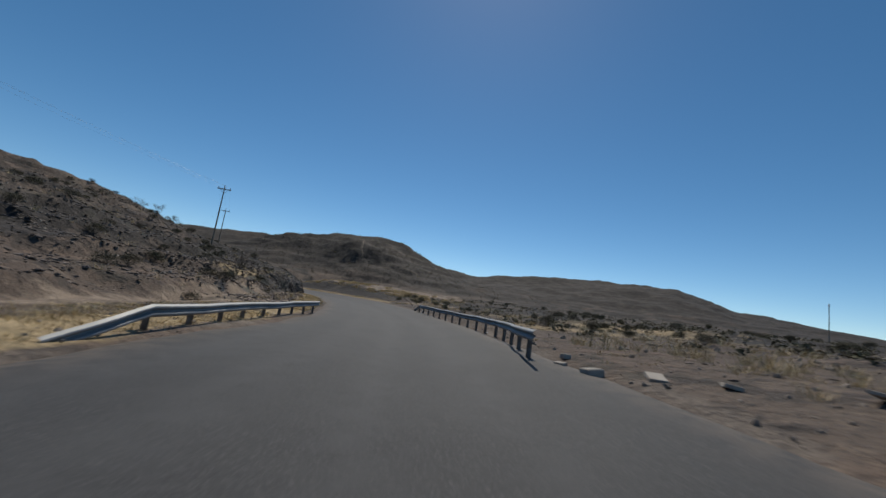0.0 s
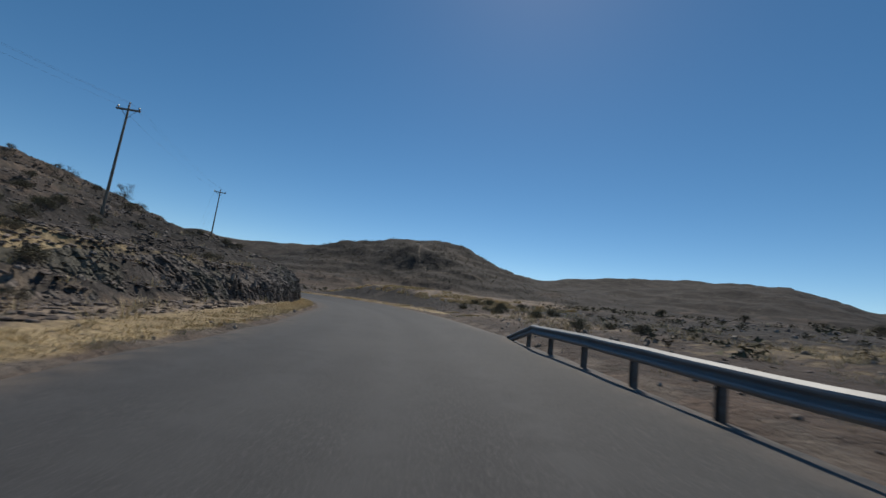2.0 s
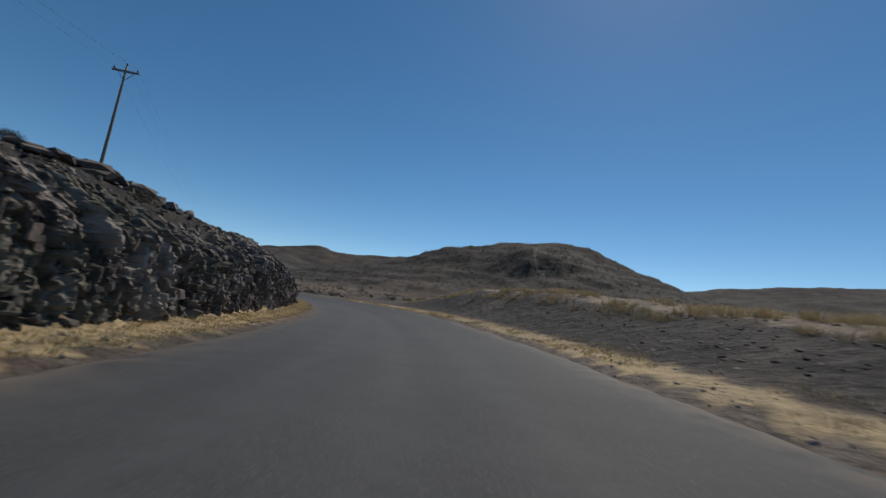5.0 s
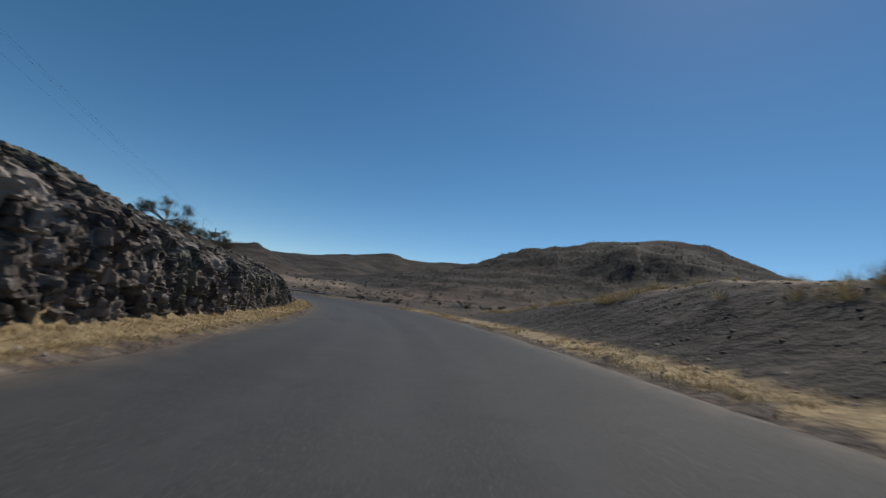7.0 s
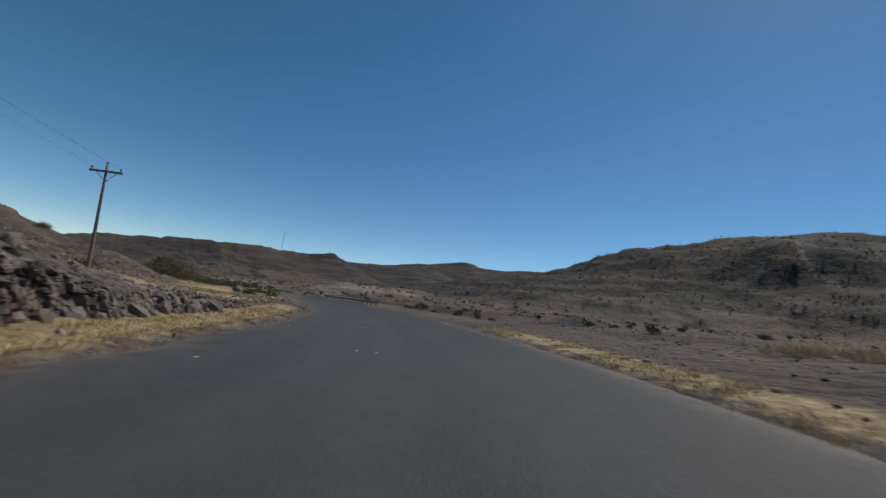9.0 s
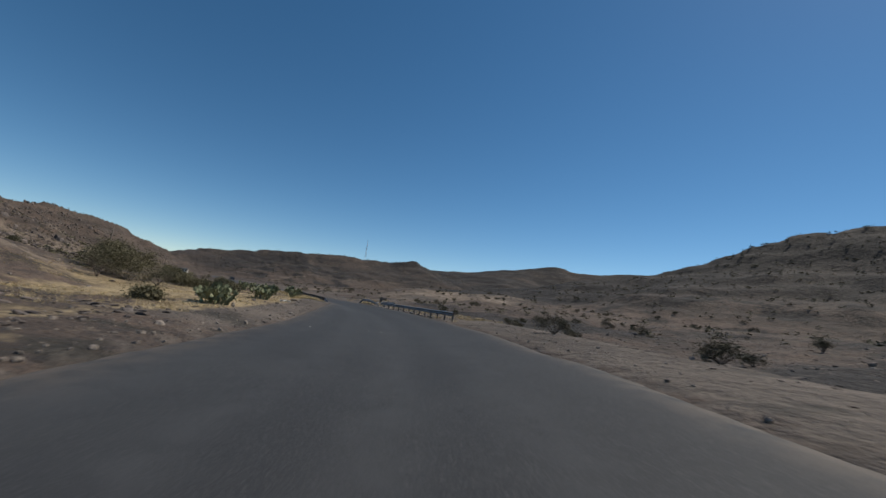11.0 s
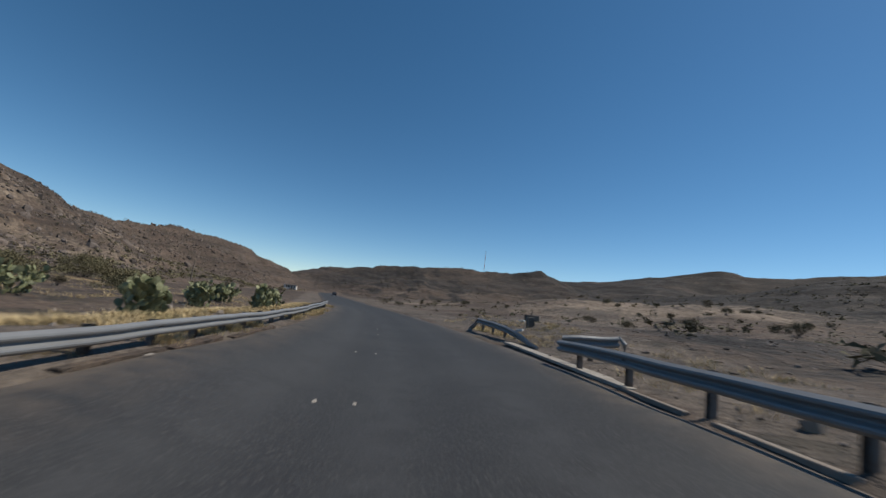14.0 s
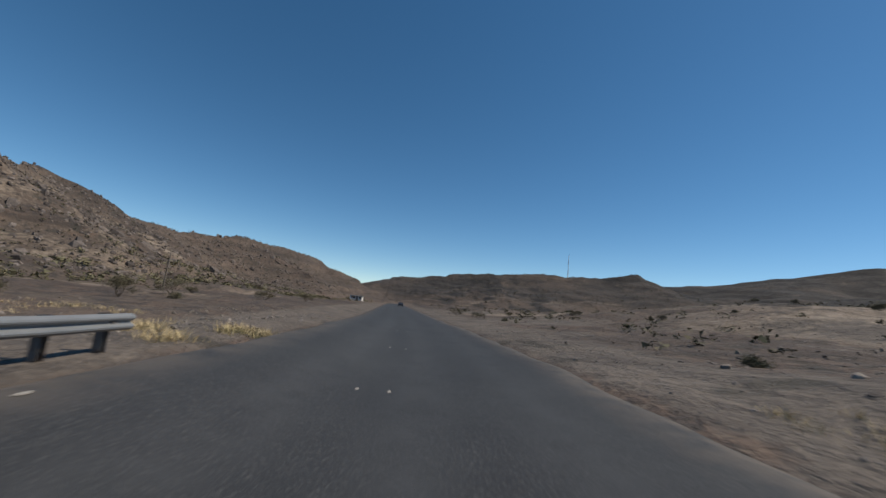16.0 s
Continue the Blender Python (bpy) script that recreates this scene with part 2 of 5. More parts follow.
RUBBER = material("rubber", (0.03, 0.03, 0.03), 0.8, spots=[(6.0, (0.06, 0.055, 0.05), 0.5, 0.7, 0.5)])
LAMP = material("lamp_lens", (0.75, 0.75, 0.72), 0.15, spots=[(9.0, (0.6, 0.6, 0.58), 0.5, 0.7, 0.4)])
LITTER = material("white_litter", (0.72, 0.71, 0.69), 0.7, spots=[(5.0, (0.52, 0.49, 0.45), 0.5, 0.7, 0.7)])


# ------------------------------------------------------------------ mesh helpers
class Mesh:
    """Collects vertices and faces of one mesh."""

    def __init__(self):
        self.v, self.f = [], []

    def add(self, verts, faces):
        k = len(self.v)
        self.v.extend(tuple(p) for p in verts)
        self.f.extend(tuple(i + k for i in q) for q in faces)

    def box(self, a, b, m=None, bevel=0.0):
        (x0, y0, z0), (x1, y1, z1) = a, b
        pts = []
        if bevel:
            for z, i in ((z0, bevel), (z0 + bevel, 0), (z1 - bevel, 0), (z1, bevel)):
                pts += [(x0 + i, y0 + i, z), (x1 - i, y0 + i, z), (x1 - i, y1 - i, z), (x0 + i, y1 - i, z)]
        else:
            for z in (z0, z1):
                pts += [(x0, y0, z), (x1, y0, z), (x1, y1, z), (x0, y1, z)]
        n = len(pts) // 4
        faces = [(3, 2, 1, 0), tuple(range(4 * n - 4, 4 * n))]
        for r in range(n - 1):
            faces += [(4 * r + i, 4 * r + (i + 1) % 4, 4 * r + 4 + (i + 1) % 4, 4 * r + 4 + i) for i in range(4)]
        self.add([(m @ Vector(p)) if m else p for p in pts], faces)

    def tube(self, pts, radii, sides=6, cap=True):
        pts = [Vector(p) for p in pts]
        verts = []
        for i, p in enumerate(pts):
            d = (pts[min(i + 1, len(pts) - 1)] - pts[max(i - 1, 0)]).normalized()
            u = d.cross(Vector((0, 0, 1)) if abs(d.z) < 0.9 else Vector((1, 0, 0))).normalized()
            w = d.cross(u)
            for k in range(sides):
                a = 2 * math.pi * k / sides
                verts.append(p + radii[i] * (math.cos(a) * u + math.sin(a) * w))
        faces = []
        for i in range(len(pts) - 1):
            for k in range(sides):
                n = (k + 1) % sides
                faces.append((i * sides + k, i * sides + n, (i + 1) * sides + n, (i + 1) * sides + k))
        if cap:
            faces += [tuple(range(sides))[::-1], tuple(range((len(pts) - 1) * sides, len(pts) * sides))]
        self.add(verts, faces)

    def data(self, name, mat, smooth=False):
        me = bpy.data.meshes.new(name)
        me.from_pydata(self.v, [], self.f)
        me.materials.append(mat)
        if smooth:
            me.polygons.foreach_set("use_smooth", [True] * len(me.polygons))
        me.update()
        return me


def thing(name, label, category, at=(0, 0, 0), turn=0.0, group="", kind=""):
    ob = new(name)
    ob.empty_display_size = 0.2
    ob.matrix_world = pose(*at, 0, 0, turn)
    return tagged(ob, label, category, group, kind)


def part(name, mesh, mat, parent, label="", smooth=False):
    ob = new(name, mesh.data(name, mat, smooth))
    ob.parent = parent
    if label:
        ob["label"] = label
    return ob


def solid(name, mesh, mat, label, category, group="", kind="", smooth=False):
    return tagged(new(name, mesh.data(name, mat, smooth)), label, category, group, kind)


# ------------------------------------------------------------------ the plan: the road's line
# x, y, height of the road under the wheels, cross slope of its outer half, along the bend
LINE = np.array([
    (20.0, -60.0, -0.25, 0.10), (4.0, -28.0, -0.10, 0.12),
    (0.0, 0.0, 0.0, 0.128), (-2.66, 27.78, 0.22, 0.105), (-9.76, 53.93, 0.63, 0.109), (-21.3, 78.1, 0.70, 0.118),
    (-37.34, 100.1, 0.73, 0.125), (-57.91, 119.21, 0.77, 0.119), (-82.9, 134.2, 0.69, 0.116), (-110.23, 143.74, 0.53, 0.101),
    (-137.13, 147.59, 0.36, 0.087), (-160.0, 148.4, 0.30, 0.07), (-195.0, 147.3, 0.33, 0.05), (-260.0, 144.6, 0.55, 0.03),
    (-330.0, 142.2, 0.9, 0.02), (-400.0, 140.5, 1.2, 0.02), (-470.0, 139.0, 1.5, 0.02), (-560.0, 138.0, 2.0, 0.02)])


def spline(points, step):
    """Catmull-Rom through the points, resampled about every step metres."""
    out = []
    for i in range(len(points) - 1):
        p0, p1, p2, p3 = (points[min(max(i + k, 0), len(points) - 1)] for k in (-1, 0, 1, 2))
        n = max(2, int(np.hypot(*(p2 - p1)[:2]) / step))
        for u in np.arange(n) / n:
            out.append(0.5 * (2 * p1 + (p2 - p0) * u + (2 * p0 - 5 * p1 + 4 * p2 - p3) * u * u + (3 * p1 - p0 - 3 * p2 + p3) * u ** 3))
    out.append(points[-1])
    return np.array(out)


AXIS = spline(LINE, 1.0)
_d = np.hypot(*np.diff(AXIS[:, :2], axis=0).T)
AXIS_S = np.r_[0, np.cumsum(_d)]
AXIS_S -= AXIS_S[np.argmin(np.hypot(AXIS[:, 0], AXIS[:, 1]))]
AXIS_T = np.gradient(AXIS[:, :2], axis=0)
AXIS_T /= np.hypot(*AXIS_T.T)[:, None]


def side_rise(s, l):
    """The inner edge of the road lifts where the bend runs out."""
    u = np.clip((-np.asarray(l) - 1.0) / 2.9, 0, 1)
    v = np.clip((-np.asarray(l) - 5.2) / 4.0, 0, 1)
    return 0.45 * u * u * (3 - 2 * u) * (1 - v * v * (3 - 2 * v)) * np.interp(s, [185, 196, 238, 265], [0, 1, 1, 0])


def at_road(s, l, up=0.0):
    """A place beside the road: s metres along it, l to the right of the wheels' line, up above its surface."""
    x, y, z, b = (np.interp(s, AXIS_S, AXIS[:, c]) for c in range(4))
    tx, ty = np.interp(s, AXIS_S, AXIS_T[:, 0]), np.interp(s, AXIS_S, AXIS_T[:, 1])
    return Vector((x + l * ty, y - l * tx, z + b * min(max(l, 0.0), 6.0) + float(side_rise(s, l)) + up))


def heading(s):
    """Degrees by which the road's direction is turned from +x."""
    return math.degrees(math.atan2(np.interp(s, AXIS_S, AXIS_T[:, 1]), np.interp(s, AXIS_S, AXIS_T[:, 0])))


def road_coords(x, y):
    """s, l, surface height and cross slope for arrays of places."""
    x, y = np.asarray(x, float).ravel(), np.asarray(y, float).ravel()
    k = np.empty(len(x), int)
    for i in range(0, len(x), 20000):
        d = (x[i:i + 20000, None] - AXIS[None, :, 0]) ** 2 + (y[i:i + 20000, None] - AXIS[None, :, 1]) ** 2
        k[i:i + 20000] = d.argmin(1)
    ox, oy = x - AXIS[k, 0], y - AXIS[k, 1]
    tx, ty = AXIS_T[k, 0], AXIS_T[k, 1]
    return AXIS_S[k] + ox * tx + oy * ty, ox * ty - oy * tx, AXIS[k, 2], AXIS[k, 3]


# ------------------------------------------------------------------ noise on arrays
def lattice(ix, iy, seed):
    h = (ix.astype(np.int64) * 374761393 + iy.astype(np.int64) * 668265263 + seed * 974711) & 0x7FFFFFFF
    h = ((h ^ (h >> 13)) * 1274126177) & 0x7FFFFFFF
    return ((h ^ (h >> 16)) & 0xFFFF) / 65535.0


def smooth_noise(x, y, seed=0):
    ix, iy = np.floor(x), np.floor(y)
    fx, fy = x - ix, y - iy
    fx, fy = fx * fx * (3 - 2 * fx), fy * fy * (3 - 2 * fy)
    a, b = lattice(ix, iy, seed), lattice(ix + 1, iy, seed)
    c, d = lattice(ix, iy + 1, seed), lattice(ix + 1, iy + 1, seed)
    return (a * (1 - fx) + b * fx) * (1 - fy) + (c * (1 - fx) + d * fx) * fy - 0.5


def fbm(x, y, size, octaves=4, seed=0):
    out, amp = 0.0, 1.0
    for o in range(octaves):
        out = out + amp * smooth_noise(x / size * 2 ** o + 17.3 * o, y / size * 2 ** o - 9.1 * o, seed + o)
        amp *= 0.5
    return out


# ------------------------------------------------------------------ the lie of the land
# ridges: crest points (x, y, height), reach of the slope, share of flat cap
RIDGES = [
    ([(-150, 50, 11), (-190, 68, 18.4), (-206, 76, 20.0), (-239, 52, 26.0), (-250, 56.5, 24.2), (-273, 55, 21.0), (-298, 56, 22.2),
      (-326, 67, 24.6), (-352, 80, 25.2), (-375, 90, 23.0), (-423, 100, 15.5), (-465, 108, 6.5)], 50, 0.0),
    ([(-520, 90, 10), (-474, 143, 23.7), (-480, 180, 30), (-481, 212, 34.7), (-473, 248, 37.3), (-466, 279, 38.8), (-462, 305, 39.8),
      (-458, 333, 45.3), (-456, 358, 36)], 120, 0.07),
    ([(-600, 380, 44), (-567, 430, 49.7), (-537, 474, 54.3), (-494, 524, 65), (-456, 560, 74.8), (-435, 578, 68), (-369, 622, 74),
      (-310, 652, 81), (-200, 690, 85)], 230, 0.05),
    ([(-160, 280, 22), (-138, 290, 31.5), (-119, 299, 40.5), (-96, 307, 44.3), (-72, 312, 49.1), (-50, 315, 49.9), (-31, 315, 46.9), (-17, 314, 41.5),
      (-6, 313, 36), (12, 311, 29), (28, 309, 22)], 105, 0.06),
    ([(-60, 600, 58), (-12, 600, 62), (62, 597, 58), (140, 583, 66), (225, 556, 71.5), (312, 513, 68.6), (343, 492, 58), (361, 479, 48), (380, 464, 46.5),
      (430, 430, 38)], 240, 0.05),
    ([(-84, 93, 8.6), (-90, 97, 8.4), (-102, 103, 6.8), (-107, 105, 6.1), (-114, 107, 4.6)], 19, 0.0),
]
# top of the cut beside the road, and how steeply the hill climbs behind it
CUT_S = [-80, 0, 14, 24, 30, 37, 48, 63, 71, 81, 97, 104, 113, 122, 127, 131, 134, 139, 146, 160]
CUT_Z = [0.6, 0.7, 0.8, 0.9, 1.3, 1.9, 2.3, 3.0, 3.7, 4.35, 4.85, 4.4, 3.9, 3.5, 3.4, 2.9, 1.9, 1.2, 0.9, 0.7]
TOE_S, TOE_L = [-80, 20, 30, 50, 62, 140], [-11.5, -11.5, -10.4, -9.3, -7.25, -7.25]
CLIMB_S = [-80, 0, 40, 58, 75, 90, 104, 114, 122, 130, 140, 150, 165]
CLIMB = [0.28, 0.28, 0.26, 0.22, 0.25, 0.29, 0.26, 0.20, 0.15, 0.08, 0.04, 0.02, 0.0]
LEFT_S, LEFT_L = [-80, 184, 196, 214, 222, 229, 240, 262, 320, 600], [-5.25, -5.25, -3.75, -3.8, -4.0, -4.2, -4.5, -5.4, -5.5, -5.4]
RIGHT_S, RIGHT_L = [-80, 0, 30, 60, 80, 100, 130, 145, 180, 205, 225, 260, 600], [5.2, 4.8, 4.5, 4.5, 4.8, 5.3, 5.4, 5.1, 4.6, 4.3, 3.9, 3.5, 3.4]


TRACKS = [([(-58, 286, 0), (-56.4, 275.6, 0), (-52.6, 267, 0), (-46.6, 261.2, 0), (-36, 260, 0), (-15, 262, 0)], 1.3),
          ([(-355, 160, 0), (-375, 190, 0), (-386, 228, 0), (-393, 268, 0), (-396, 300, 0)], 3.0),
          ([(-48.3, 150.9, 0), (-46.8, 146.7, 0), (-45.7, 136.5, 0), (-42, 128, 0)], 0.5)]


def polyline_near(x, y, pts):
    """Distance to a crest line and the crest's height there."""
    pts = np.array(pts, float)
    best, hz = np.full(x.shape, 1e9), np.zeros(x.shape)
    for a, b in zip(pts[:-1], pts[1:]):
        d = b[:2] - a[:2]
        u = np.clip(((x - a[0]) * d[0] + (y - a[1]) * d[1]) / (d @ d), 0, 1)
        r = np.hypot(x - a[0] - u * d[0], y - a[1] - u * d[1])
        m = r < best
        best, hz = np.where(m, r, best), np.where(m, a[2] + u * (b[2] - a[2]), hz)
    return best, hz


def step(a, b, v):
    u = np.clip((v - a) / (b - a), 0, 1)
    return u * u * (3 - 2 * u)


def land(x, y, fine=True):
    """Height of the ground and the shares of rock, sand, gravel and straw on it."""
    x, y = np.asarray(x, float).ravel(), np.asarray(y, float).ravel()
    s, l, zr, bank = road_coords(x, y)
    el, er = np.interp(s, LEFT_S, LEFT_L), np.interp(s, RIGHT_S, RIGHT_L)
    # right of the road the land climbs gently away
    right = zr + bank * np.clip(l, 0, 9) + 0.075 * np.clip(l - 9, 0, 22) + 0.040 * np.clip(l - 31, 0, 400)
    hump = np.interp(s, [52, 70, 85, 98, 110, 118, 126, 134, 142], [0, 0.7, 1.4, 2.4, 2.8, 2.1, 1.0, 0.3, 0])
    right = right + hump * step(er + 1.2, 13.0, l) * (1 - 0.55 * step(18, 45, l))
    right = right - 0.9 * step(150, 165, s) * (1 - step(176, 200, s)) * step(er + 3, 14, l) * (1 - step(20, 40, l))
    right = right + 0.5 * step(5.5, 8, l) * (1 - step(14, 24, l)) * step(204, 212, s) * (1 - step(226, 236, s))
    # left of it lies the cut and the hill behind
    cut, climb = np.interp(s, CUT_S, CUT_Z), np.interp(s, CLIMB_S, CLIMB)
    toe = 0.12 * step(1.0, 2.2, el - l)
    tl = np.interp(s, TOE_S, TOE_L)
    face = step(0.15, 2.35, tl - l) * (cut - zr)
    hill = climb * np.clip(tl - 2.35 - l, 0, 31) + 0.5 * climb * np.clip(-40 - l, 0, 60)
    fade = 1 - step(60, 130, -l)
    left = zr + side_rise(s, l) + toe + (face + hill) * fade
    z = np.where(l > 0, right, left)
    far = np.minimum(step(12, 60, np.abs(l)), 1.0)
    base = z.copy()
    rock = np.zeros_like(z)
    rise = np.zeros_like(z)
    dark = (0.34, 0.62, 0.8, 0.92, 1.0, 0.5)
    for (pts, reach, cap), tone, rim in zip(RIDGES, dark, (0.05, 0.08, 0.05, 0.012, 0.03, 0.0)):
        d, hz = polyline_near(x, y, pts)
        wob = fbm(x, y, reach * 0.55, 4, 5) * reach * 0.30
        u = np.clip((d + wob * step(0, reach * 0.4, d)) / reach, 0, 1)
        q = np.clip((u - cap) / (1 - cap), 0, 1)
        prof = (1 - q) ** 1.25 * (1 - rim) + rim * (1 - step(0.004, 0.034, q))      # a low cliff round the cap
        hz = hz + fbm(x, y, 22, 3, 9) * 0.03 * hz * (reach > 30)
        gully = np.abs(fbm(x, y, reach * 0.22, 4, 15)) * 0.06 * np.clip(hz - base, 0, 60) * np.clip(4 * prof * (1 - prof), 0, 1)
        up = base + np.maximum(hz - base, 0) * prof - gully
        rock = np.maximum(rock, np.clip(prof * 3.2, 0, 1) * (hz > base + 1) * tone)
        z = np.maximum(z, up)
        rise = np.maximum(rise, (up - base) * (reach > 30))
    lift = np.clip(np.abs(l) - 6.5, 0, 1e9)
    rough = fbm(x, y, 60, 3, 21) * 2.2 * step(25, 140, np.abs(l)) + fbm(x, y, 11, 4, 31) * 0.75 * step(1, 22, lift)
    rough = rough + fbm(x, y, 2.2, 3, 41) * 0.22 * step(0.3, 5, lift)
    steep = step(10, 22, -l) * climb * 3
    rough = rough + (fbm(x, y, 5, 4, 51)) * 0.9 * np.clip(steep, 0, 1)
    rough = rough + fbm(x, y, 6.0, 4, 58) * 0.55 * step(9, 20, l) * step(150, 185, s)
    rough = rough + fbm(x, y, 17, 4, 57) * 1.5 * np.clip(rise - 1, 0, 6) / 6
    z = z + rough
    # ledges where beds of rock crop out
    on_hill = np.clip(step(9.4, 11, -l) * climb * 5, 0, 1) * (1 - step(45, 70, -l))
    for mask, bed, size in ((on_hill, 1.15, 7.0), (np.clip(rise - 2, 0, 3) / 3, 5.0, 60.0)):
        bed_share = 0.75 if bed < 2 else 0.24
        f = (z / bed + fbm(x, y, size, 3, 33) * 1.3) % 1.0
        z = z + mask * bed * bed_share * (step(0.55, 0.95, f) - f)
    # the road bed
    bed = np.minimum(step(er - 0.2, er + 0.5, l) + step(-el - 0.2, -el + 0.5, -l), 1)
    z = z - 0.14 * (1 - bed)
    n1, n2 = fbm(x, y, 9, 3, 61), fbm(x, y, 30, 3, 71)
    rock = np.maximum(rock * (0.85 + 0.6 * n2), step(0.0, 1.0, tl - l) * step(30, 42, s) * (1 - step(132, 142, s)) * step(0, 14, 30 + l) * 0.95)
    rock = np.maximum(rock, np.clip(steep, 0, 1) * (0.72 + 0.9 * n1))
    rock = np.maximum(rock, step(9, 16, l) * (1 - step(130, 165, s)) * (0.70 + 0.8 * n1))
    bankf = np.clip(hump / 1.3, 0, 1) * step(er + 1.4, er + 2.6, l) * (1 - step(10.5, 12.5, l))
    rock = np.maximum(rock, bankf * 0.9)
    sand = step(-8.5, -10, l) * (1 - step(-11.5, -13.5, l)) * (1 - step(30, 50, s)) * step(-40, -10, s) * 0.9
    sand = np.maximum(sand, step(0.2, 0.8, el - l) * (1 - step(-0.2, 0.4, tl - l)) * step(25, 29, s) * (1 - step(54, 62, s)) * (0.62 + n1))
    sand = np.maximum(sand, step(11.5, 13, l) * (1 - step(20, 40, l)) * step(55, 75, s) * (1 - step(110, 125, s)) * (0.7 + n1))
    sand = np.maximum(sand, step(0, 1.5, l - er) * (1 - step(6, 12, l - er)) * step(40, 50, s) * (1 - step(58, 70, s)) * (0.35 + 1.3 * n1))
    sand = np.maximum(sand, step(-14, -20, l) * step(165, 190, s) * (1 - step(60, 120, -l)) * (0.22 + n1))
    gravel = step(-0.2, 0.4, el - l) * (1 - step(3.2, 4.6, el - l)) * step(160, 170, s) * 0.9
    gravel = np.maximum(gravel, step(-0.2, 0.4, l - er) * (1 - step(3, 7, l - er)) * step(146, 160, s) * 0.8)
    gravel = np.maximum(gravel, step(-0.1, 0.2, el - l) * (1 - step(0.3, 0.6, el - l)) * 0.8)
    gravel = np.maximum(gravel, step(-0.1, 0.2, l - er) * (1 - step(0.3, 0.7, l - er)) * 0.8)
    gravel = np.maximum(gravel, step(0.3, 3, l - er) * (1 - step(25, 45, l - er)) * step(205, 222, s) * (0.45 + 0.9 * n1))
    straw = step(0.3, 0.8, el - l) * (1 - step(1.9, 2.9, el - l)) * (1 - step(150, 163, s)) * 0.95
    straw = np.maximum(straw, step(0.3, 0.7, l - er) * (1 - step(1.4, 2.2, l - er)) * step(58, 66, s) * (1 - step(142, 150, s)) * 0.9)
    straw = np.maximum(straw, step(2.2, 3.6, el - l) * (1 - step(12, 20, el - l)) * step(160, 172, s) * (1 - step(205, 235, s)) * (0.56 + 1.2 * n1 + 0.5 * (1 - step(3.5, 6, el - l))))
    straw = np.maximum(straw, step(2.0, 4, l - er) * (1 - step(20, 40, l - er)) * (1 - step(30, 55, s)) * (0.28 + n1))
    straw = np.maximum(straw, step(2.0, 2.8, tl - l) * (1 - step(4.5, 6.5, tl - l)) * step(30, 38, s) * (1 - step(52, 62, s)) * (0.40 + n1))
    sand = np.maximum(sand, step(6, 14, l) * step(202, 232, s) * (1 - step(35, 75, l)) * (0.27 + 1.3 * n2 + 0.8 * n1))
    straw = np.maximum(straw, step(7.5, 9, -l) * (1 - step(15, 24, -l)) * step(130, 138, s) * (1 - step(160, 172, s)) * (0.45 + 1.3 * n1))
    rock = np.maximum(rock, step(er + 3, er + 7, l) * step(150, 165, s) * (0.30 + 1.6 * n1) * (1 - step(90, 140, l)))
    near = 1 - step(330, 400, s)
    # wheel ruts on the right shoulder, a foot path, tracks on the far slopes
    sand = sand * near
    for off in (5.9, 7.5):
        sand = np.maximum(sand, (1 - step(0.22, 0.5, np.abs(l - off - 0.012 * (s - 232)))) * step(222, 232, s) * (1 - step(300, 330, s)) * 0.8)
    for pts, wide in TRACKS:
        sand = np.maximum(sand, (1 - step(0.5 * wide, wide, polyline_near(x, y, pts)[0])) * 0.45)
    return z, rock, sand, gravel * near, straw * near


def spread(lo, hi, inner_lo, inner_hi, fine):
    """Even steps inside, growing ones outside."""
    mid = list(np.arange(inner_lo, inner_hi + fine, fine))
    a, d = [inner_hi], fine
    while a[-1] < hi:
        d *= 1.017
        a.append(a[-1] + min(d, 90))
    b, d = [inner_lo], fine
    while b[-1] > lo:
        d *= 1.017
        b.append(b[-1] - min(d, 90))
    return np.array(b[:0:-1] + mid + a[1:])


def ground():
    xs, ys = spread(-2400, 2400, -175, 42, 0.65), spread(-1800, 2600, -8, 172, 0.65)
    gx, gy = np.meshgrid(xs, ys)
    z, *layers = land(gx, gy)
    nx, ny = len(xs), len(ys)
    me = bpy.data.meshes.new("ground")
    me.vertices.add(nx * ny)
    me.vertices.foreach_set("co", np.stack([gx.ravel(), gy.ravel(), z], 1).ravel())
    i = (np.arange(ny - 1)[:, None] * nx + np.arange(nx - 1)[None]).ravel()
    quads = np.stack([i, i + 1, i + nx + 1, i + nx], 1)
    me.loops.add(quads.size)
    me.loops.foreach_set("vertex_index", quads.ravel())
    me.polygons.add(len(quads))
    me.polygons.foreach_set("loop_start", np.arange(len(quads)) * 4)
    me.polygons.foreach_set("use_smooth", np.ones(len(quads), bool))
    for name, values in zip(("rock", "sand", "gravel", "straw"), layers):
        me.attributes.new(name, "FLOAT", "POINT").data.foreach_set("value", np.clip(values, 0, 1).astype(np.float32))
    me.materials.append(GROUND)
    me.update(calc_edges=True)
    me.validate()
    return tagged(new("ground", me), "dry stony desert ground with bare brown hills", "ground", kind="structure")


def heights(x, y):
    return land(x, y)[0]


def height(x, y):
    return float(land([x], [y])[0][0])


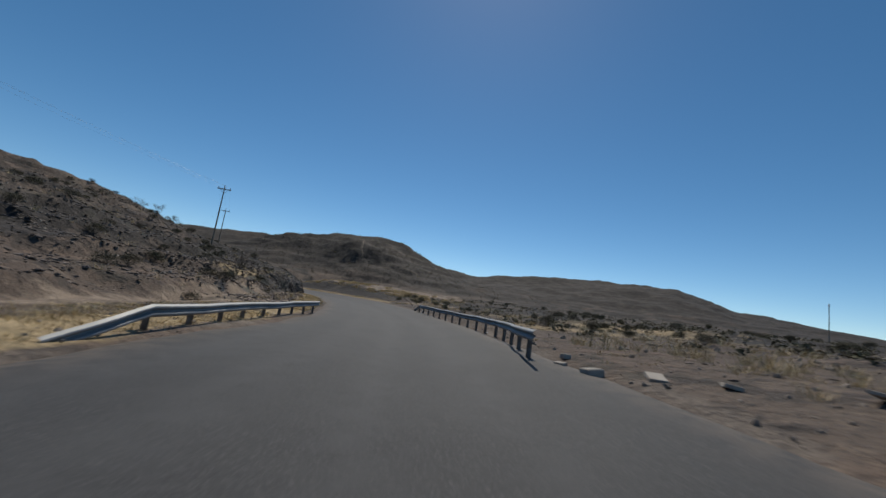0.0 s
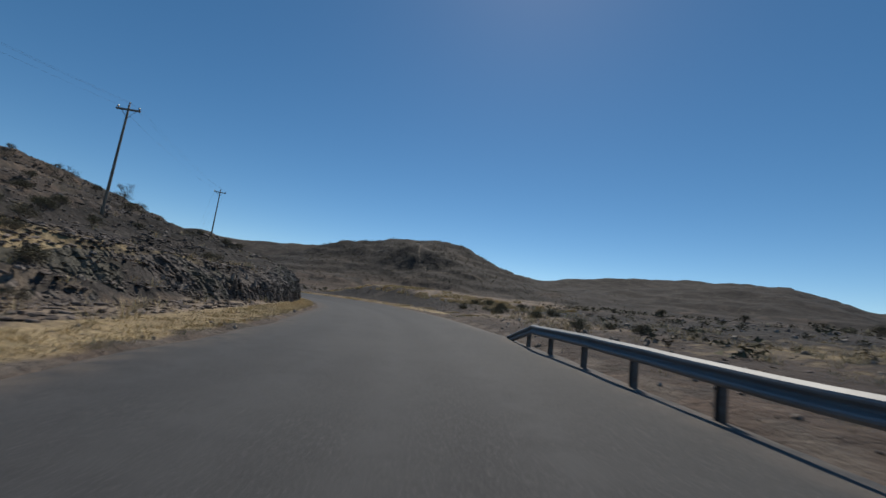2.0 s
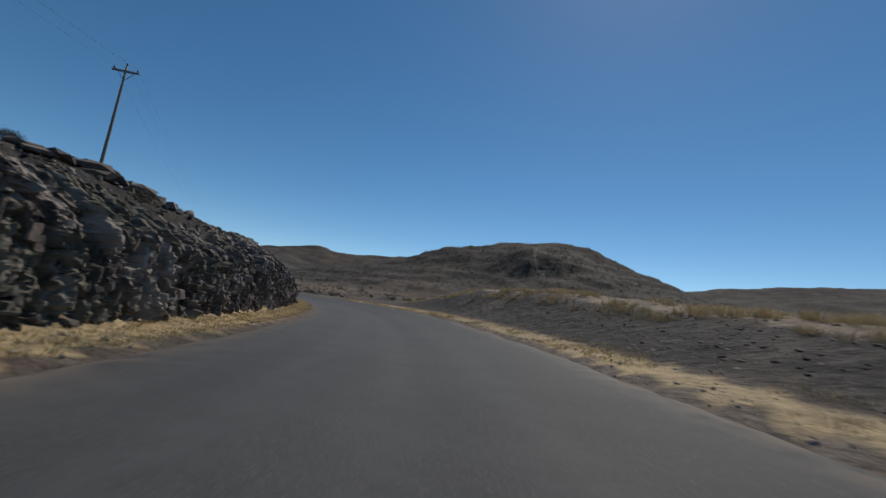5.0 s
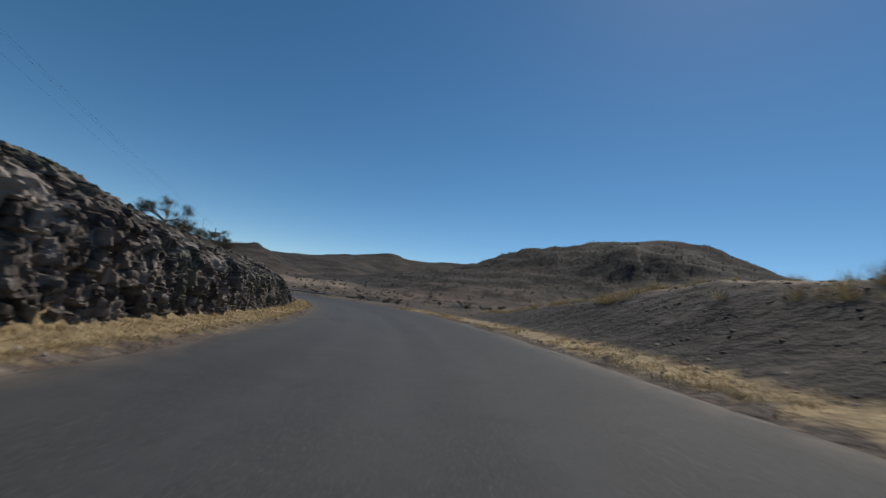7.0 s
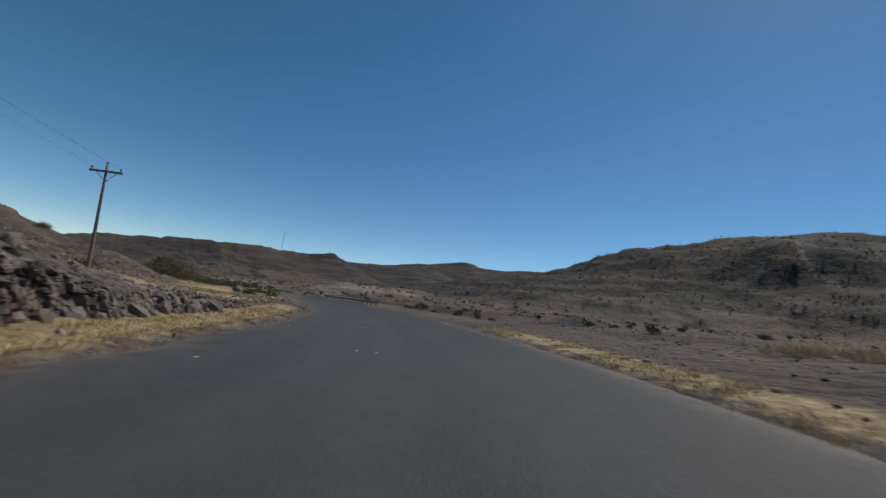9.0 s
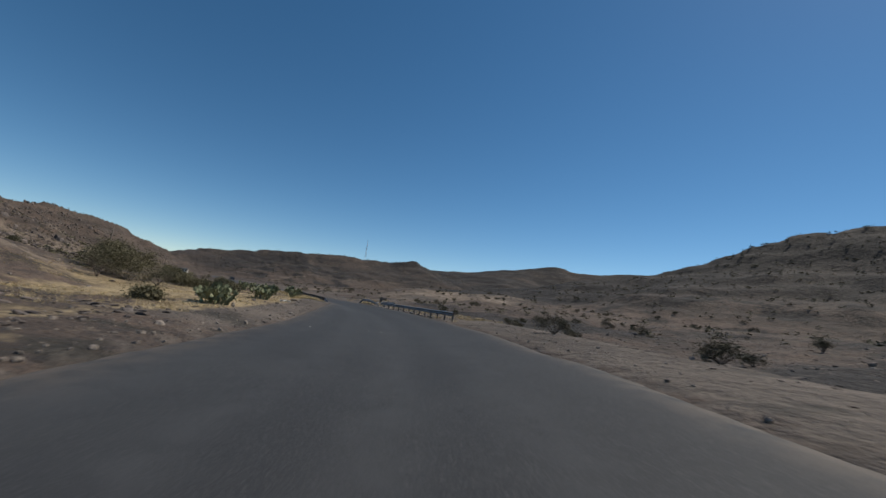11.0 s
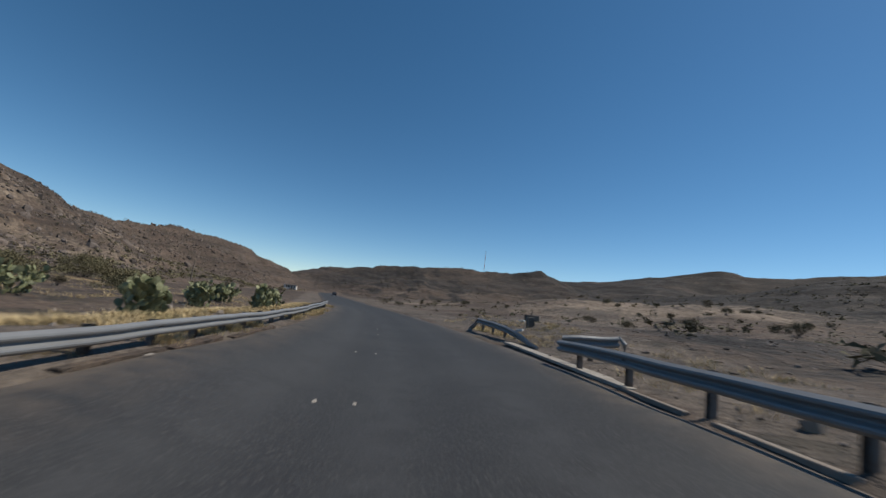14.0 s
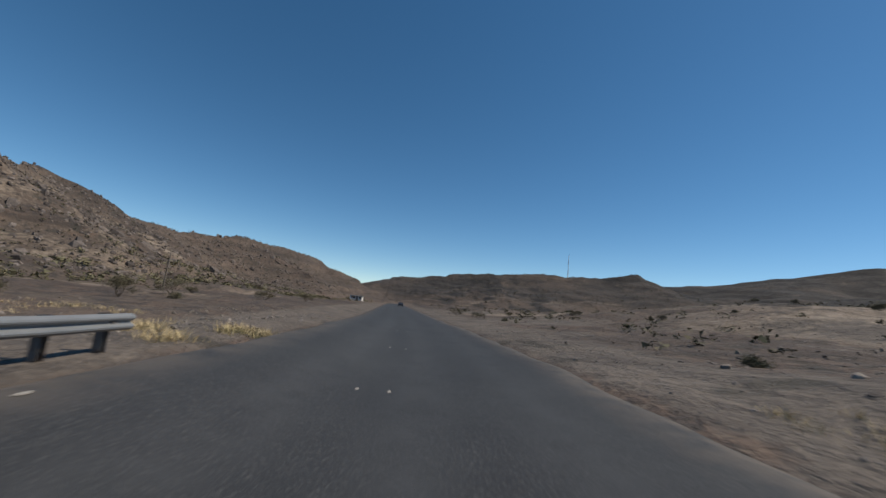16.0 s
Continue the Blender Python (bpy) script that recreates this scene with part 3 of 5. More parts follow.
def road():
    ss = np.concatenate([np.arange(-60, 260, 1.0), np.arange(260, 520, 4.0)])
    cross = np.linspace(0, 1, 21)
    verts, wheel, dust, faces = [], [], [], []
    for s in ss:
        a, b = np.interp(s, LEFT_S, LEFT_L), np.interp(s, RIGHT_S, RIGHT_L)
        wa, wb = (float(fbm(np.array([s]), np.array([q]), 3.0, 3, 81)[0]) * 0.35 for q in (0.0, 50.0))
        for c in cross:
            l = (a + wa) * (1 - c) + (b + wb) * c
            edge = min(l - a - wa, b + wb - l)
            verts.append(at_road(s, l, 0.0 if edge > 0.12 else -0.05 - 0.05 * (edge < 0.01)))
            wheel.append(max(math.exp(-((l - q) / 0.45) ** 2) for q in (-3.9, -2.1, -0.2, 1.7)))
            dust.append(max(0.0, 1 - edge / 1.1))
    n = len(cross)
    for i in range(len(ss) - 1):
        faces += [(i * n + k, i * n + k + 1, (i + 1) * n + k + 1, (i + 1) * n + k) for k in range(n - 1)]
    me = bpy.data.meshes.new("road")
    me.from_pydata(verts, [], faces)
    for name, values in (("wheel", wheel), ("dust", dust)):
        me.attributes.new(name, "FLOAT", "POINT").data.foreach_set("value", values)
    me.materials.append(ASPHALT)
    me.polygons.foreach_set("use_smooth", [True] * len(me.polygons))
    me.update()
    return tagged(new("road", me), "worn grey asphalt road without markings", "road", kind="structure")


GROUND_OB = ground()
ROAD_OB = road()

# ------------------------------------------------------------------ guard rails
# half of the W-shaped beam: depth towards the road, height from its lower edge
W_SHAPE = [(0.0, 0.0), (0.02, 0.012), (0.075, 0.045), (0.083, 0.075), (0.075, 0.10), (0.012, 0.135), (0.0, 0.155),
           (0.012, 0.175), (0.075, 0.21), (0.083, 0.235), (0.075, 0.265), (0.02, 0.298), (0.0, 0.31)]


def beam(mesh, line, side, size=1.0):
    """The W profile swept along a line of (point on the lower back edge, lean in degrees)."""
    n = len(W_SHAPE)
    verts = []
    for i, (p, lean) in enumerate(line):
        a, b = line[max(i - 1, 0)][0], line[min(i + 1, len(line) - 1)][0]
        d = (b - a).normalized()
        out = Vector((-d.y, d.x, 0)).normalized() * side
        up = Vector((0, 0, 1))
        c, s = math.cos(radians(lean)), math.sin(radians(lean))
        o2, u2 = out * c - up * s, up * c + out * s
        for thick in (0.0, -0.006):
            for dep, hgt in W_SHAPE:
                verts.append(p + o2 * (dep + thick) * size + u2 * hgt * size)
    faces = []
    for i in range(len(line) - 1):
        for k in range(2 * n):
            k2 = (k + 1) % (2 * n) if k != n - 1 and k != 2 * n - 1 else None
            if k2 is None:
                continue
            faces.append((i * 2 * n + k, i * 2 * n + k2, (i + 1) * 2 * n + k2, (i + 1) * 2 * n + k))
        for k, q in ((0, n), (n - 1, 2 * n - 1)):
            faces.append((i * 2 * n + k, i * 2 * n + q, (i + 1) * 2 * n + q, (i + 1) * 2 * n + k))
    mesh.add(verts, faces)


def post_mesh(height_m):
    """A C-section steel post with a spacer block towards the beam."""
    m = Mesh()
    for a, b in (((-0.05, -0.06, -0.35), (0.05, -0.052, height_m)), ((-0.05, -0.052, -0.35), (-0.043, 0.06, height_m)),
                 ((0.043, -0.052, -0.35), (0.05, 0.06, height_m))):
        m.box(a, b)
    return m


def spacer_mesh():
    m = Mesh()
    m.box((-0.045, 0.062, 0.0), (0.045, 0.145, 0.20), bevel=0.008)
    return m


POST = post_mesh(0.80).data("post", POST_STEEL)
SPACER = spacer_mesh().data("spacer", POST_STEEL)


def guard_rail(label, stations, side, gaps=((0,), (2.0,)), first=0.6, size=1.0):
    """stations: (s, l, height of the beam's top, lean). side +1: the road lies to the left of the line's direction."""
    st = np.array(stations, float)
    rail = thing("guard_rail", label, "guard rail", at_road(st[0, 0], st[0, 1]), 0, "guard rails along the bend")
    org = rail.matrix_world.translation.copy()
    ss = np.arange(st[0, 0], st[-1, 0] + 0.01, 0.5)
    ss = np.unique(np.r_[ss, st[:, 0]])
    line = []
    for s in ss:
        l, h, lean = (np.interp(s, st[:, 0], st[:, c]) for c in (1, 2, 3))
        dent = 0.02 * math.sin(s * 1.7) + 0.015 * math.sin(s * 3.1)
        line.append((at_road(s, l + dent, h - 0.31 * size + 0.012 * math.sin(s * 0.9)) - org, lean))
    # sheets of about four metres that lap over one another
    k = 0
    while k < len(line) - 1:
        m = Mesh()
        beam(m, line[k:k + 9], side, size)
        part("beam", m, ZINC, rail, smooth=False)
        k += 8
    s = st[0, 0] + first
    while s < st[-1, 0] - 0.2:
        l, h = np.interp(s, st[:, 0], st[:, 1]), np.interp(s, st[:, 0], st[:, 2])
        if h > 0.5 * size - 0.06:
            base = at_road(s, l + 0.15 * side) - org
            po = new("post", POST)
            po.parent = rail
            turn = heading(s) + (0 if side > 0 else 180)
            po.matrix_local = pose(base.x, base.y, base.z, random.uniform(-2, 2), random.uniform(-2, 2), turn) @ Matrix.Diagonal((1, 1, h / 0.82, 1))
            sp = new("spacer", SPACER)
            sp.parent = po
            sp.matrix_local = pose(0, 0, 0.55)
        s += float(np.interp(s, *gaps)) * random.uniform(0.97, 1.03)
    return rail


guard_rail("galvanised steel guard rail with a sloping buried end",
           [(7.4, -5.85, 0.05, 0), (9.9, -5.65, 0.62, 0), (16, -5.8, 0.62, 0), (22, -5.5, 0.66, 0), (26.6, -5.0, 0.70, 0)], -1, first=2.6)
guard_rail("galvanised steel guard rail with a crumpled near end",
           [(9.8, 3.5, 0.88, 4), (11.2, 3.65, 0.86, 2), (15.0, 4.2, 0.78, 0), (18.8, 4.6, 0.76, 0), (25, 4.45, 0.76, 0), (33, 4.2, 0.77, 0), (40.6, 4.05, 0.78, 0), (43.6, 4.25, 0.10, 0)],
           1, first=1.6)
guard_rail("galvanised steel guard rail on concrete footings, ending abruptly",
           [(180.6, 4.95, 0.70, 0), (188, 4.75, 0.67, 0), (195, 4.65, 0.65, 0), (201, 4.45, 0.65, 0), (206.2, 4.3, 0.64, 3)], 1, first=0.5)
guard_rail("knocked-down steel guard rail leaning to the ground",
           [(209.4, 5.2, 0.16, 50), (210.6, 5.15, 0.28, 35), (212.0, 5.05, 0.46, 15), (213.2, 5.0, 0.60, 6), (215, 5.0, 0.68, 3), (218.4, 5.05, 0.72, 0), (220.4, 5.15, 0.10, 0)], 1, first=4.4)
guard_rail("galvanised steel guard rail with weeds at its foot",
           [(197.3, -3.85, 0.03, 0), (199.4, -4.0, 0.37, 0), (205, -4.05, 0.39, 0), (212, -4.1, 0.42, 0), (217, -4.3, 0.46, 0), (221, -4.4, 0.50, 0),
            (225, -4.5, 0.54, 0), (228.8, -4.6, 0.57, 0)], -1, ((197, 212, 219, 229), (1.4, 1.35, 1.1, 0.9)), 2.3, 0.78)


# ------------------------------------------------------------------ utility poles and wires
def utility_pole(x, y, tall, turn, lean=0.0, label="weathered wooden utility pole with a crossarm and insulators", base=None, arms=True):
    z = height(x, y) if base is None else base
    ob = thing("utility_pole", label, "utility pole", (x, y, z - 0.3), turn, "poles along the road")
    ob.matrix_world = pose(x, y, z - 0.3, 0, lean, turn)
    m = Mesh()
    n = 9
    m.tube([(0, 0, i * (tall + 0.3) / n) for i in range(n + 1)], [0.105 - 0.045 * i / n for i in range(n + 1)], 9)
    part("shaft", m, WOOD, ob, smooth=True)
    top = tall + 0.3
    if not arms:
        return []
    arm = Mesh()
    arm.box((-0.78, -0.05, top - 0.42), (0.78, 0.05, top - 0.30), bevel=0.01)
    part("crossarm", arm, WOOD, ob)
    for k, dx in enumerate((-0.85, 0.85)):
        b = Mesh()
        b.tube([(dx * 0.55, 0.06, top - 0.40), (0, 0.09, top - 0.95)], [0.016, 0.016], 5)
        part("brace", b, POST_STEEL, ob)
    for dx in (-0.68, 0.0, 0.68):
        i = Mesh()
        zz = top - 0.30 if dx else top
        i.tube([(dx, 0, zz), (dx, 0, zz + 0.07), (dx, 0, zz + 0.075), (dx, 0, zz + 0.13), (dx, 0, zz + 0.135), (dx, 0, zz + 0.2)],
               [0.02, 0.02, 0.065, 0.055, 0.05, 0.03], 8)
        part("insulator", i, CERAMIC, ob, smooth=True)
    rot = pose(0, 0, 0, 0, lean, turn)
    return [Vector((x, y, z - 0.3)) + rot.to_3x3() @ Vector((dx, 0, (top - 0.30 if dx else top) + 0.18)) for dx in (-0.68, 0.0, 0.68)]


POLES = [utility_pole(-44.0, 14.0, 7.5, 10),
         utility_pole(-29.0, 49.9, 7.8, 15),
         utility_pole(-44.7, 79.1, 7.5, 35),
         utility_pole(-75.8, 111.7, 6.4, 62, -4),
         utility_pole(-141.0, 117.2, 5.8, 80, 3, "thin leaning bare wooden pole beside green bushes", arms=False),
         utility_pole(-180.0, 122.4, 4.1, 85, 2, "short thin bare wooden pole at the foot of the hill", arms=False),
         utility_pole(77.7, 77.9, 8.2, 40, 0, "utility pole standing behind a rocky bank")]
for a, b in zip(POLES[:3], POLES[1:4]):
    for p, q in zip(a, b):
        m = Mesh()
        sag = 0.012 * (q - p).length
        pts = [p.lerp(q, u) - Vector((0, 0, 4 * sag * u * (1 - u))) for u in np.linspace(0, 1, 15)]
        m.tube(pts, [0.0035] * 15, 4)
        solid("power_line", m, WIRE, "thin dark wire slung between utility poles", "power line", "wires")


# ------------------------------------------------------------------ rocks
ICO_V = np.array([(0, 0, 1), *[(0.894 * math.cos(a), 0.894 * math.sin(a), 0.447) for a in np.arange(5) * 2 * math.pi / 5],
                  *[(0.894 * math.cos(a), 0.894 * math.sin(a), -0.447) for a in (np.arange(5) + 0.5) * 2 * math.pi / 5], (0, 0, -1)])
ICO_F = [(0, 1 + k, 1 + (k + 1) % 5) for k in range(5)] + [(1 + k, 6 + k, 1 + (k + 1) % 5) for k in range(5)] + \
        [(1 + (k + 1) % 5, 6 + k, 6 + (k + 1) % 5) for k in range(5)] + [(11, 6 + (k + 1) % 5, 6 + k) for k in range(5)]
rng = np.random.default_rng(5)


def turn_matrix(a, b, c):
    return np.array(Euler((a, b, c)).to_matrix())


def scatter_rocks(name, mat, places, sizes, label, flat=0.65, bedded=False):
    """Many angular stones joined into one mesh."""
    verts, faces = [], []
    for i, (p, r) in enumerate(zip(places, sizes)):
        v = ICO_V * (1 + rng.uniform(-0.28, 0.28, (12, 1))) * np.array([1.0, rng.uniform(0.6, 1.0), rng.uniform(flat * 0.6, flat * 1.3)]) * r
        if bedded:
            v = np.clip(ICO_V * (1 + rng.uniform(-0.3, 0.3, (12, 1))), -0.72, 0.72) * np.array([1.35, rng.uniform(0.6, 1.0), rng.uniform(0.22, 0.5)]) * r
            verts.append(v @ turn_matrix(*rng.uniform(-0.28, 0.28, 2), rng.uniform(0, 6.3)).T + p)
            faces.append(np.array(ICO_F) + 12 * i)
            continue
        v = np.clip(v @ turn_matrix(*rng.uniform(0, 6.3, 3)).T, -0.70 * r, 0.70 * r) @ turn_matrix(*rng.uniform(-0.5, 0.5, 2), rng.uniform(0, 6.3)).T
        verts.append(v + p)
        faces.append(np.array(ICO_F) + 12 * i)
    me = bpy.data.meshes.new(name)
    me.from_pydata(np.concatenate(verts).tolist(), [], np.concatenate(faces).tolist())
    me.materials.append(mat)
    me.update()
    return tagged(new(name, me), label, "rocks", kind="stuff")


def strip(n, s0, s1, l0, l1):
    """Random places in a stretch beside the road."""
    s, l = rng.uniform(s0, s1, n), rng.uniform(min(l0, l1), max(l0, l1), n)
    return np.array([tuple(at_road(a, b))[:2] for a, b in zip(s, l)])


def clumpy(xy, size, keep, seed):
    """Thins places out into patches."""
    return xy[fbm(xy[:, 0], xy[:, 1], size, 3, seed) > keep]


def on_ground(xy, up=0.0):
    return np.c_[xy, heights(xy[:, 0], xy[:, 1]) + up]


# loose stones over the near hill and the plain
xy = np.concatenate([strip(2600, 126, 168, -30, -7.6), strip(13000, 26, 142, -40, -9.2), strip(3500, 30, 62, -16, -9.6), strip(500, 26, 60, -9.7, -7.6), strip(5000, -10, 30, -44, -13)])
p = on_ground(xy, 0.02)
scatter_rocks("hillside_rocks", ROCK, p, np.minimum(rng.gamma(1.4, 0.045, len(p)) + 0.04, 0.20), "dark flat basalt stones strewn over the hillside", bedded=True)
xy = np.concatenate([strip(1500, -5, 60, 7, 45), strip(900, 60, 150, 13, 40), strip(1200, 150, 240, 14, 30), strip(4600, 140, 240, 7, 60), strip(2200, 200, 340, 5.5, 70)])
p = on_ground(xy, 0.0)
scatter_rocks("plain_rocks", ROCK, p, np.minimum(rng.gamma(1.4, 0.035, len(p)) + 0.035, 0.13), "dark stones strewn over the dry plain", bedded=True)
xy = np.concatenate([strip(2600, 48, 140, 6.6, 13), strip(900, 44, 80, 6.2, 18)])
p = on_ground(xy, 0.0)
scatter_rocks("bank_stones", ROCK, p, np.minimum(rng.gamma(1.3, 0.028, len(p)) + 0.022, 0.11), "small dark stones in the low bank beside the road", bedded=True)
xy = np.c_[rng.uniform(-330, -165, 6500), rng.uniform(45, 112, 6500)]
p = on_ground(xy, 0.0)
scatter_rocks("far_hill_rocks", ROCK, p, rng.gamma(1.5, 0.16, len(p)) + 0.12, "dark stones strewn over the brown hillside")
xy = np.concatenate([strip(1100, -5, 60, 7, 40), strip(1100, 26, 140, -34, -9), strip(260, 150, 240, 8, 50), strip(150, 150, 240, -30, -8)])
p = on_ground(xy, 0.0)
scatter_rocks("pale_rocks", PALE_ROCK, p, np.minimum(rng.gamma(1.6, 0.055, len(p)) + 0.04, 0.2), "pale dusty stones lying on the dry ground")
xy = np.concatenate([strip(2600, 150, 250, -5.4, -9.5), strip(1500, -5, 250, 4.6, 7.0), strip(900, -5, 150, -7.5, -5.3)])
p = on_ground(xy, 0.0)
scatter_rocks("verge_stones", PALE_ROCK, p, rng.gamma(1.5, 0.018, len(p)) + 0.012, "small gravel stones along the road's edge")


def facets(x, y, size, seed):
    """Like cells, with the place inside the cell, so that each block can have a tilted face."""
    x, y = x / size, y / size
    ix, iy = np.floor(x), np.floor(y)
    best, second = np.full(x.shape, 9.0), np.full(x.shape, 9.0)
    val, ox, oy = np.zeros(x.shape), np.zeros(x.shape), np.zeros(x.shape)
    for dx in (-1, 0, 1):
        for dy in (-1, 0, 1):
            cx, cy = ix + dx, iy + dy
            rx, ry = x - cx - lattice(cx, cy, seed), y - cy - lattice(cx, cy, seed + 7)
            d = np.hypot(rx, ry)
            near = d < best
            second = np.where(near, best, np.minimum(second, d))
            val = np.where(near, lattice(cx, cy, seed + 13), val)
            ox, oy = np.where(near, rx * size, ox), np.where(near, ry * size, oy)
            best = np.where(near, d, best)
    return val, second - best, ox, oy


def rock_cut():
    """The blasted basalt face beside the bend: steep, blocky, in rough columns."""
    ss = np.arange(31.0, 138.5, 0.065)
    n = 80
    u = np.linspace(0, 1, n)
    S, U = np.meshgrid(ss, u, indexing="ij")
    zr = np.interp(S, AXIS_S, AXIS[:, 2])
    top = np.interp(S, CUT_S, CUT_Z) + 0.15 + fbm(S, S * 0, 5.0, 3, 91) * 0.7
    top = np.maximum(top - 0.5 * (1 - step(31, 40, S)) - 0.4 * step(134, 142, S), zr - 0.1)
    Z = zr - 0.2 + (top - zr + 0.2) * U
    tall = np.clip((top - zr) / 3.0, 0.15, 1.2)
    upright = step(44, 60, S) * (1 - step(134, 141, S))
    L = np.interp(S, TOE_S, TOE_L) + 0.05 - upright * (0.75 * U + 1.60 * step(0.62, 1.06, U)) - (1 - upright) * 2.3 * U ** 0.75
    wob = fbm(S, Z, 1.5, 3, 8) * 0.22
    big, _, bx, by = facets(S + wob, Z * 0.55, 0.85, 3)
    col, ce, cx, cy = facets(S + 0.5 * wob + 40, Z * 0.36 + wob, 0.30, 6)
    blk, be, kx, ky = facets(S + 80, Z * 0.70 + 0.6 * wob, 0.16, 12)
    bulge = (big - 0.5) * 0.34 + ((big * 7.3) % 1 - 0.5) * bx * 0.45 + ((big * 3.1) % 1 - 0.4) * by * 0.3
    bulge = bulge + (col - 0.5) * 0.34 + ((col * 5.7) % 1 - 0.5) * cx * 0.9 + ((col * 9.2) % 1 - 0.5) * cy * 0.7
    bulge = bulge + (blk - 0.5) * 0.15 + ((blk * 4.9) % 1 - 0.5) * kx * 0.8 + ((blk * 6.3) % 1 - 0.5) * ky * 0.8
    bulge = bulge - 0.20 * (ce < 0.07) - 0.07 * (be < 0.06) + fbm(S, Z, 0.40, 3, 95) * 0.09
    tone = np.where((col * 11.7) % 1 > 0.78, 0.75, 0.0) + np.where((blk * 8.3) % 1 > 0.82, 0.5, 0.0)
    tone = tone * step(52, 76, S) * (1 - step(122, 132, S))
    green = step(0.04, 0.30, fbm(S, Z, 2.2, 3, 97)) * 0.5
    amp = tall * step(0.0, 0.12, U) * (1 - 0.55 * step(0.8, 1.0, U)) * step(33, 46, S) * (1 - step(135, 141, S))
    L = L + bulge * amp
    Z = Z + (blk - 0.5) * 0.10 * amp
    x, y = np.interp(S, AXIS_S, AXIS[:, 0]), np.interp(S, AXIS_S, AXIS[:, 1])
    tx, ty = np.interp(S, AXIS_S, AXIS_T[:, 0]), np.interp(S, AXIS_S, AXIS_T[:, 1])
    co = np.stack([x + L * ty, y - L * tx, Z], -1).reshape(-1, 3)
    faces = []
    for i in range(len(ss) - 1):
        faces += [(i * n + k, i * n + k + 1, (i + 1) * n + k + 1, (i + 1) * n + k) for k in range(n - 1)]
    me = bpy.data.meshes.new("rock_face")
    me.from_pydata(co.tolist(), [], faces)
    for name, values in (("tone", tone), ("moss", green)):
        me.attributes.new(name, "FLOAT", "POINT").data.foreach_set("value", np.clip(values, 0, 1).ravel().astype(np.float32))
    me.materials.append(CUT_ROCK)
    me.update()
    return tagged(new("rock_face", me), "dark blocky basalt face of the road cut", "rock face", kind="structure")


CUT_ROCK = material("cut_basalt", (0.132, 0.112, 0.099), 0.92, bump=0.8, bump_scale=9.0, depth=0.04,
                    spots=[(0.5, (0.14, 0.108, 0.088), 0.45, 0.6, 0.8), (1.8, (0.24, 0.205, 0.175), 0.55, 0.68, 0.75),
                           (2.6, (0.03, 0.027, 0.026), 0.5, 0.64, 0.85), (10.0, (0.33, 0.28, 0.23), 0.6, 0.8, 0.5)])


def columns(m):
    """Dark upright streaks that paint the shade of fissures into the colour, and pale column faces."""
    t = m.node_tree
    b = t.nodes["Principled BSDF"]
    out = b.inputs["Base Color"].links[0].from_socket
    geo = t.nodes.new("ShaderNodeNewGeometry")
    for scale, lo, hi, col, amount in (((2.6, 2.6, 0.8), 0.50, 0.60, (0.026, 0.023, 0.022), 0.8), ((1.7, 1.7, 0.6), 0.57, 0.66, (0.30, 0.255, 0.215), 0.65),
                                       ((7.0, 7.0, 3.0), 0.52, 0.64, (0.032, 0.028, 0.026), 0.7)):
        mp = t.nodes.new("ShaderNodeMapping")
        mp.inputs["Scale"].default_value = scale
        mp.inputs["Rotation"].default_value = (0.12, 0.1, 0)
        t.links.new(geo.outputs["Position"], mp.inputs["Vector"])
        n = t.nodes.new("ShaderNodeTexNoise")
        n.inputs["Scale"].default_value = 1.0
        n.inputs["Detail"].default_value = 5
        n.inputs["Roughness"].default_value = 0.65
        t.links.new(mp.outputs[0], n.inputs["Vector"])
        r = t.nodes.new("ShaderNodeMapRange")
        r.inputs[1].default_value, r.inputs[2].default_value, r.inputs[4].default_value = lo, hi, amount
        t.links.new(n.outputs[0], r.inputs[0])
        out = blend(t, out, col, r.outputs[0])
    # paler faces block by block, and a grey-green bloom on some
    for layer, col in (("tone", (0.29, 0.255, 0.225)), ("moss", (0.085, 0.085, 0.060))):
        a = t.nodes.new("ShaderNodeAttribute")
        a.attribute_name = layer
        out = blend(t, out, col, a.outputs["Fac"])
    t.links.new(out, b.inputs["Base Color"])


columns(CUT_ROCK)
FACE_OB = rock_cut()


def cut_place(a, b):
    """A place on the cut, a metres along the road, b of the way up."""
    z0, z1 = np.interp(a, AXIS_S, AXIS[:, 2]), np.interp(a, CUT_S, CUT_Z)
    q = at_road(a, np.interp(a, TOE_S, TOE_L) - 0.1 - 0.75 * b - 1.60 * float(step(0.62, 1.06, b)))
    return (q.x, q.y, z0 + (z1 - z0) * b)


u_ = rng.uniform(0, 1, 190)
xy = np.c_[-38.5 - 14.0 * u_ + rng.normal(0, 0.8, 190), 75.0 + 13.0 * u_ + rng.normal(0, 0.8, 190)]
p = on_ground(xy, 0.25)
scatter_rocks("crest_ledge", ROCK, p, rng.uniform(0.3, 1.0, 190), "dark slabs of a basalt ledge on the hill's crest", bedded=True)
xy = np.concatenate([clumpy(strip(1700, 122, 146, -14, -7.4), 3, -0.02, 37), strip(700, 126, 141, -9.8, -7.3)])
p = on_ground(xy, 0.05)
scatter_rocks("slope_rubble", ROCK, p, np.minimum(rng.gamma(1.6, 0.085, len(p)) + 0.06, 0.42), "dark broken basalt blocks where the road cut ends")
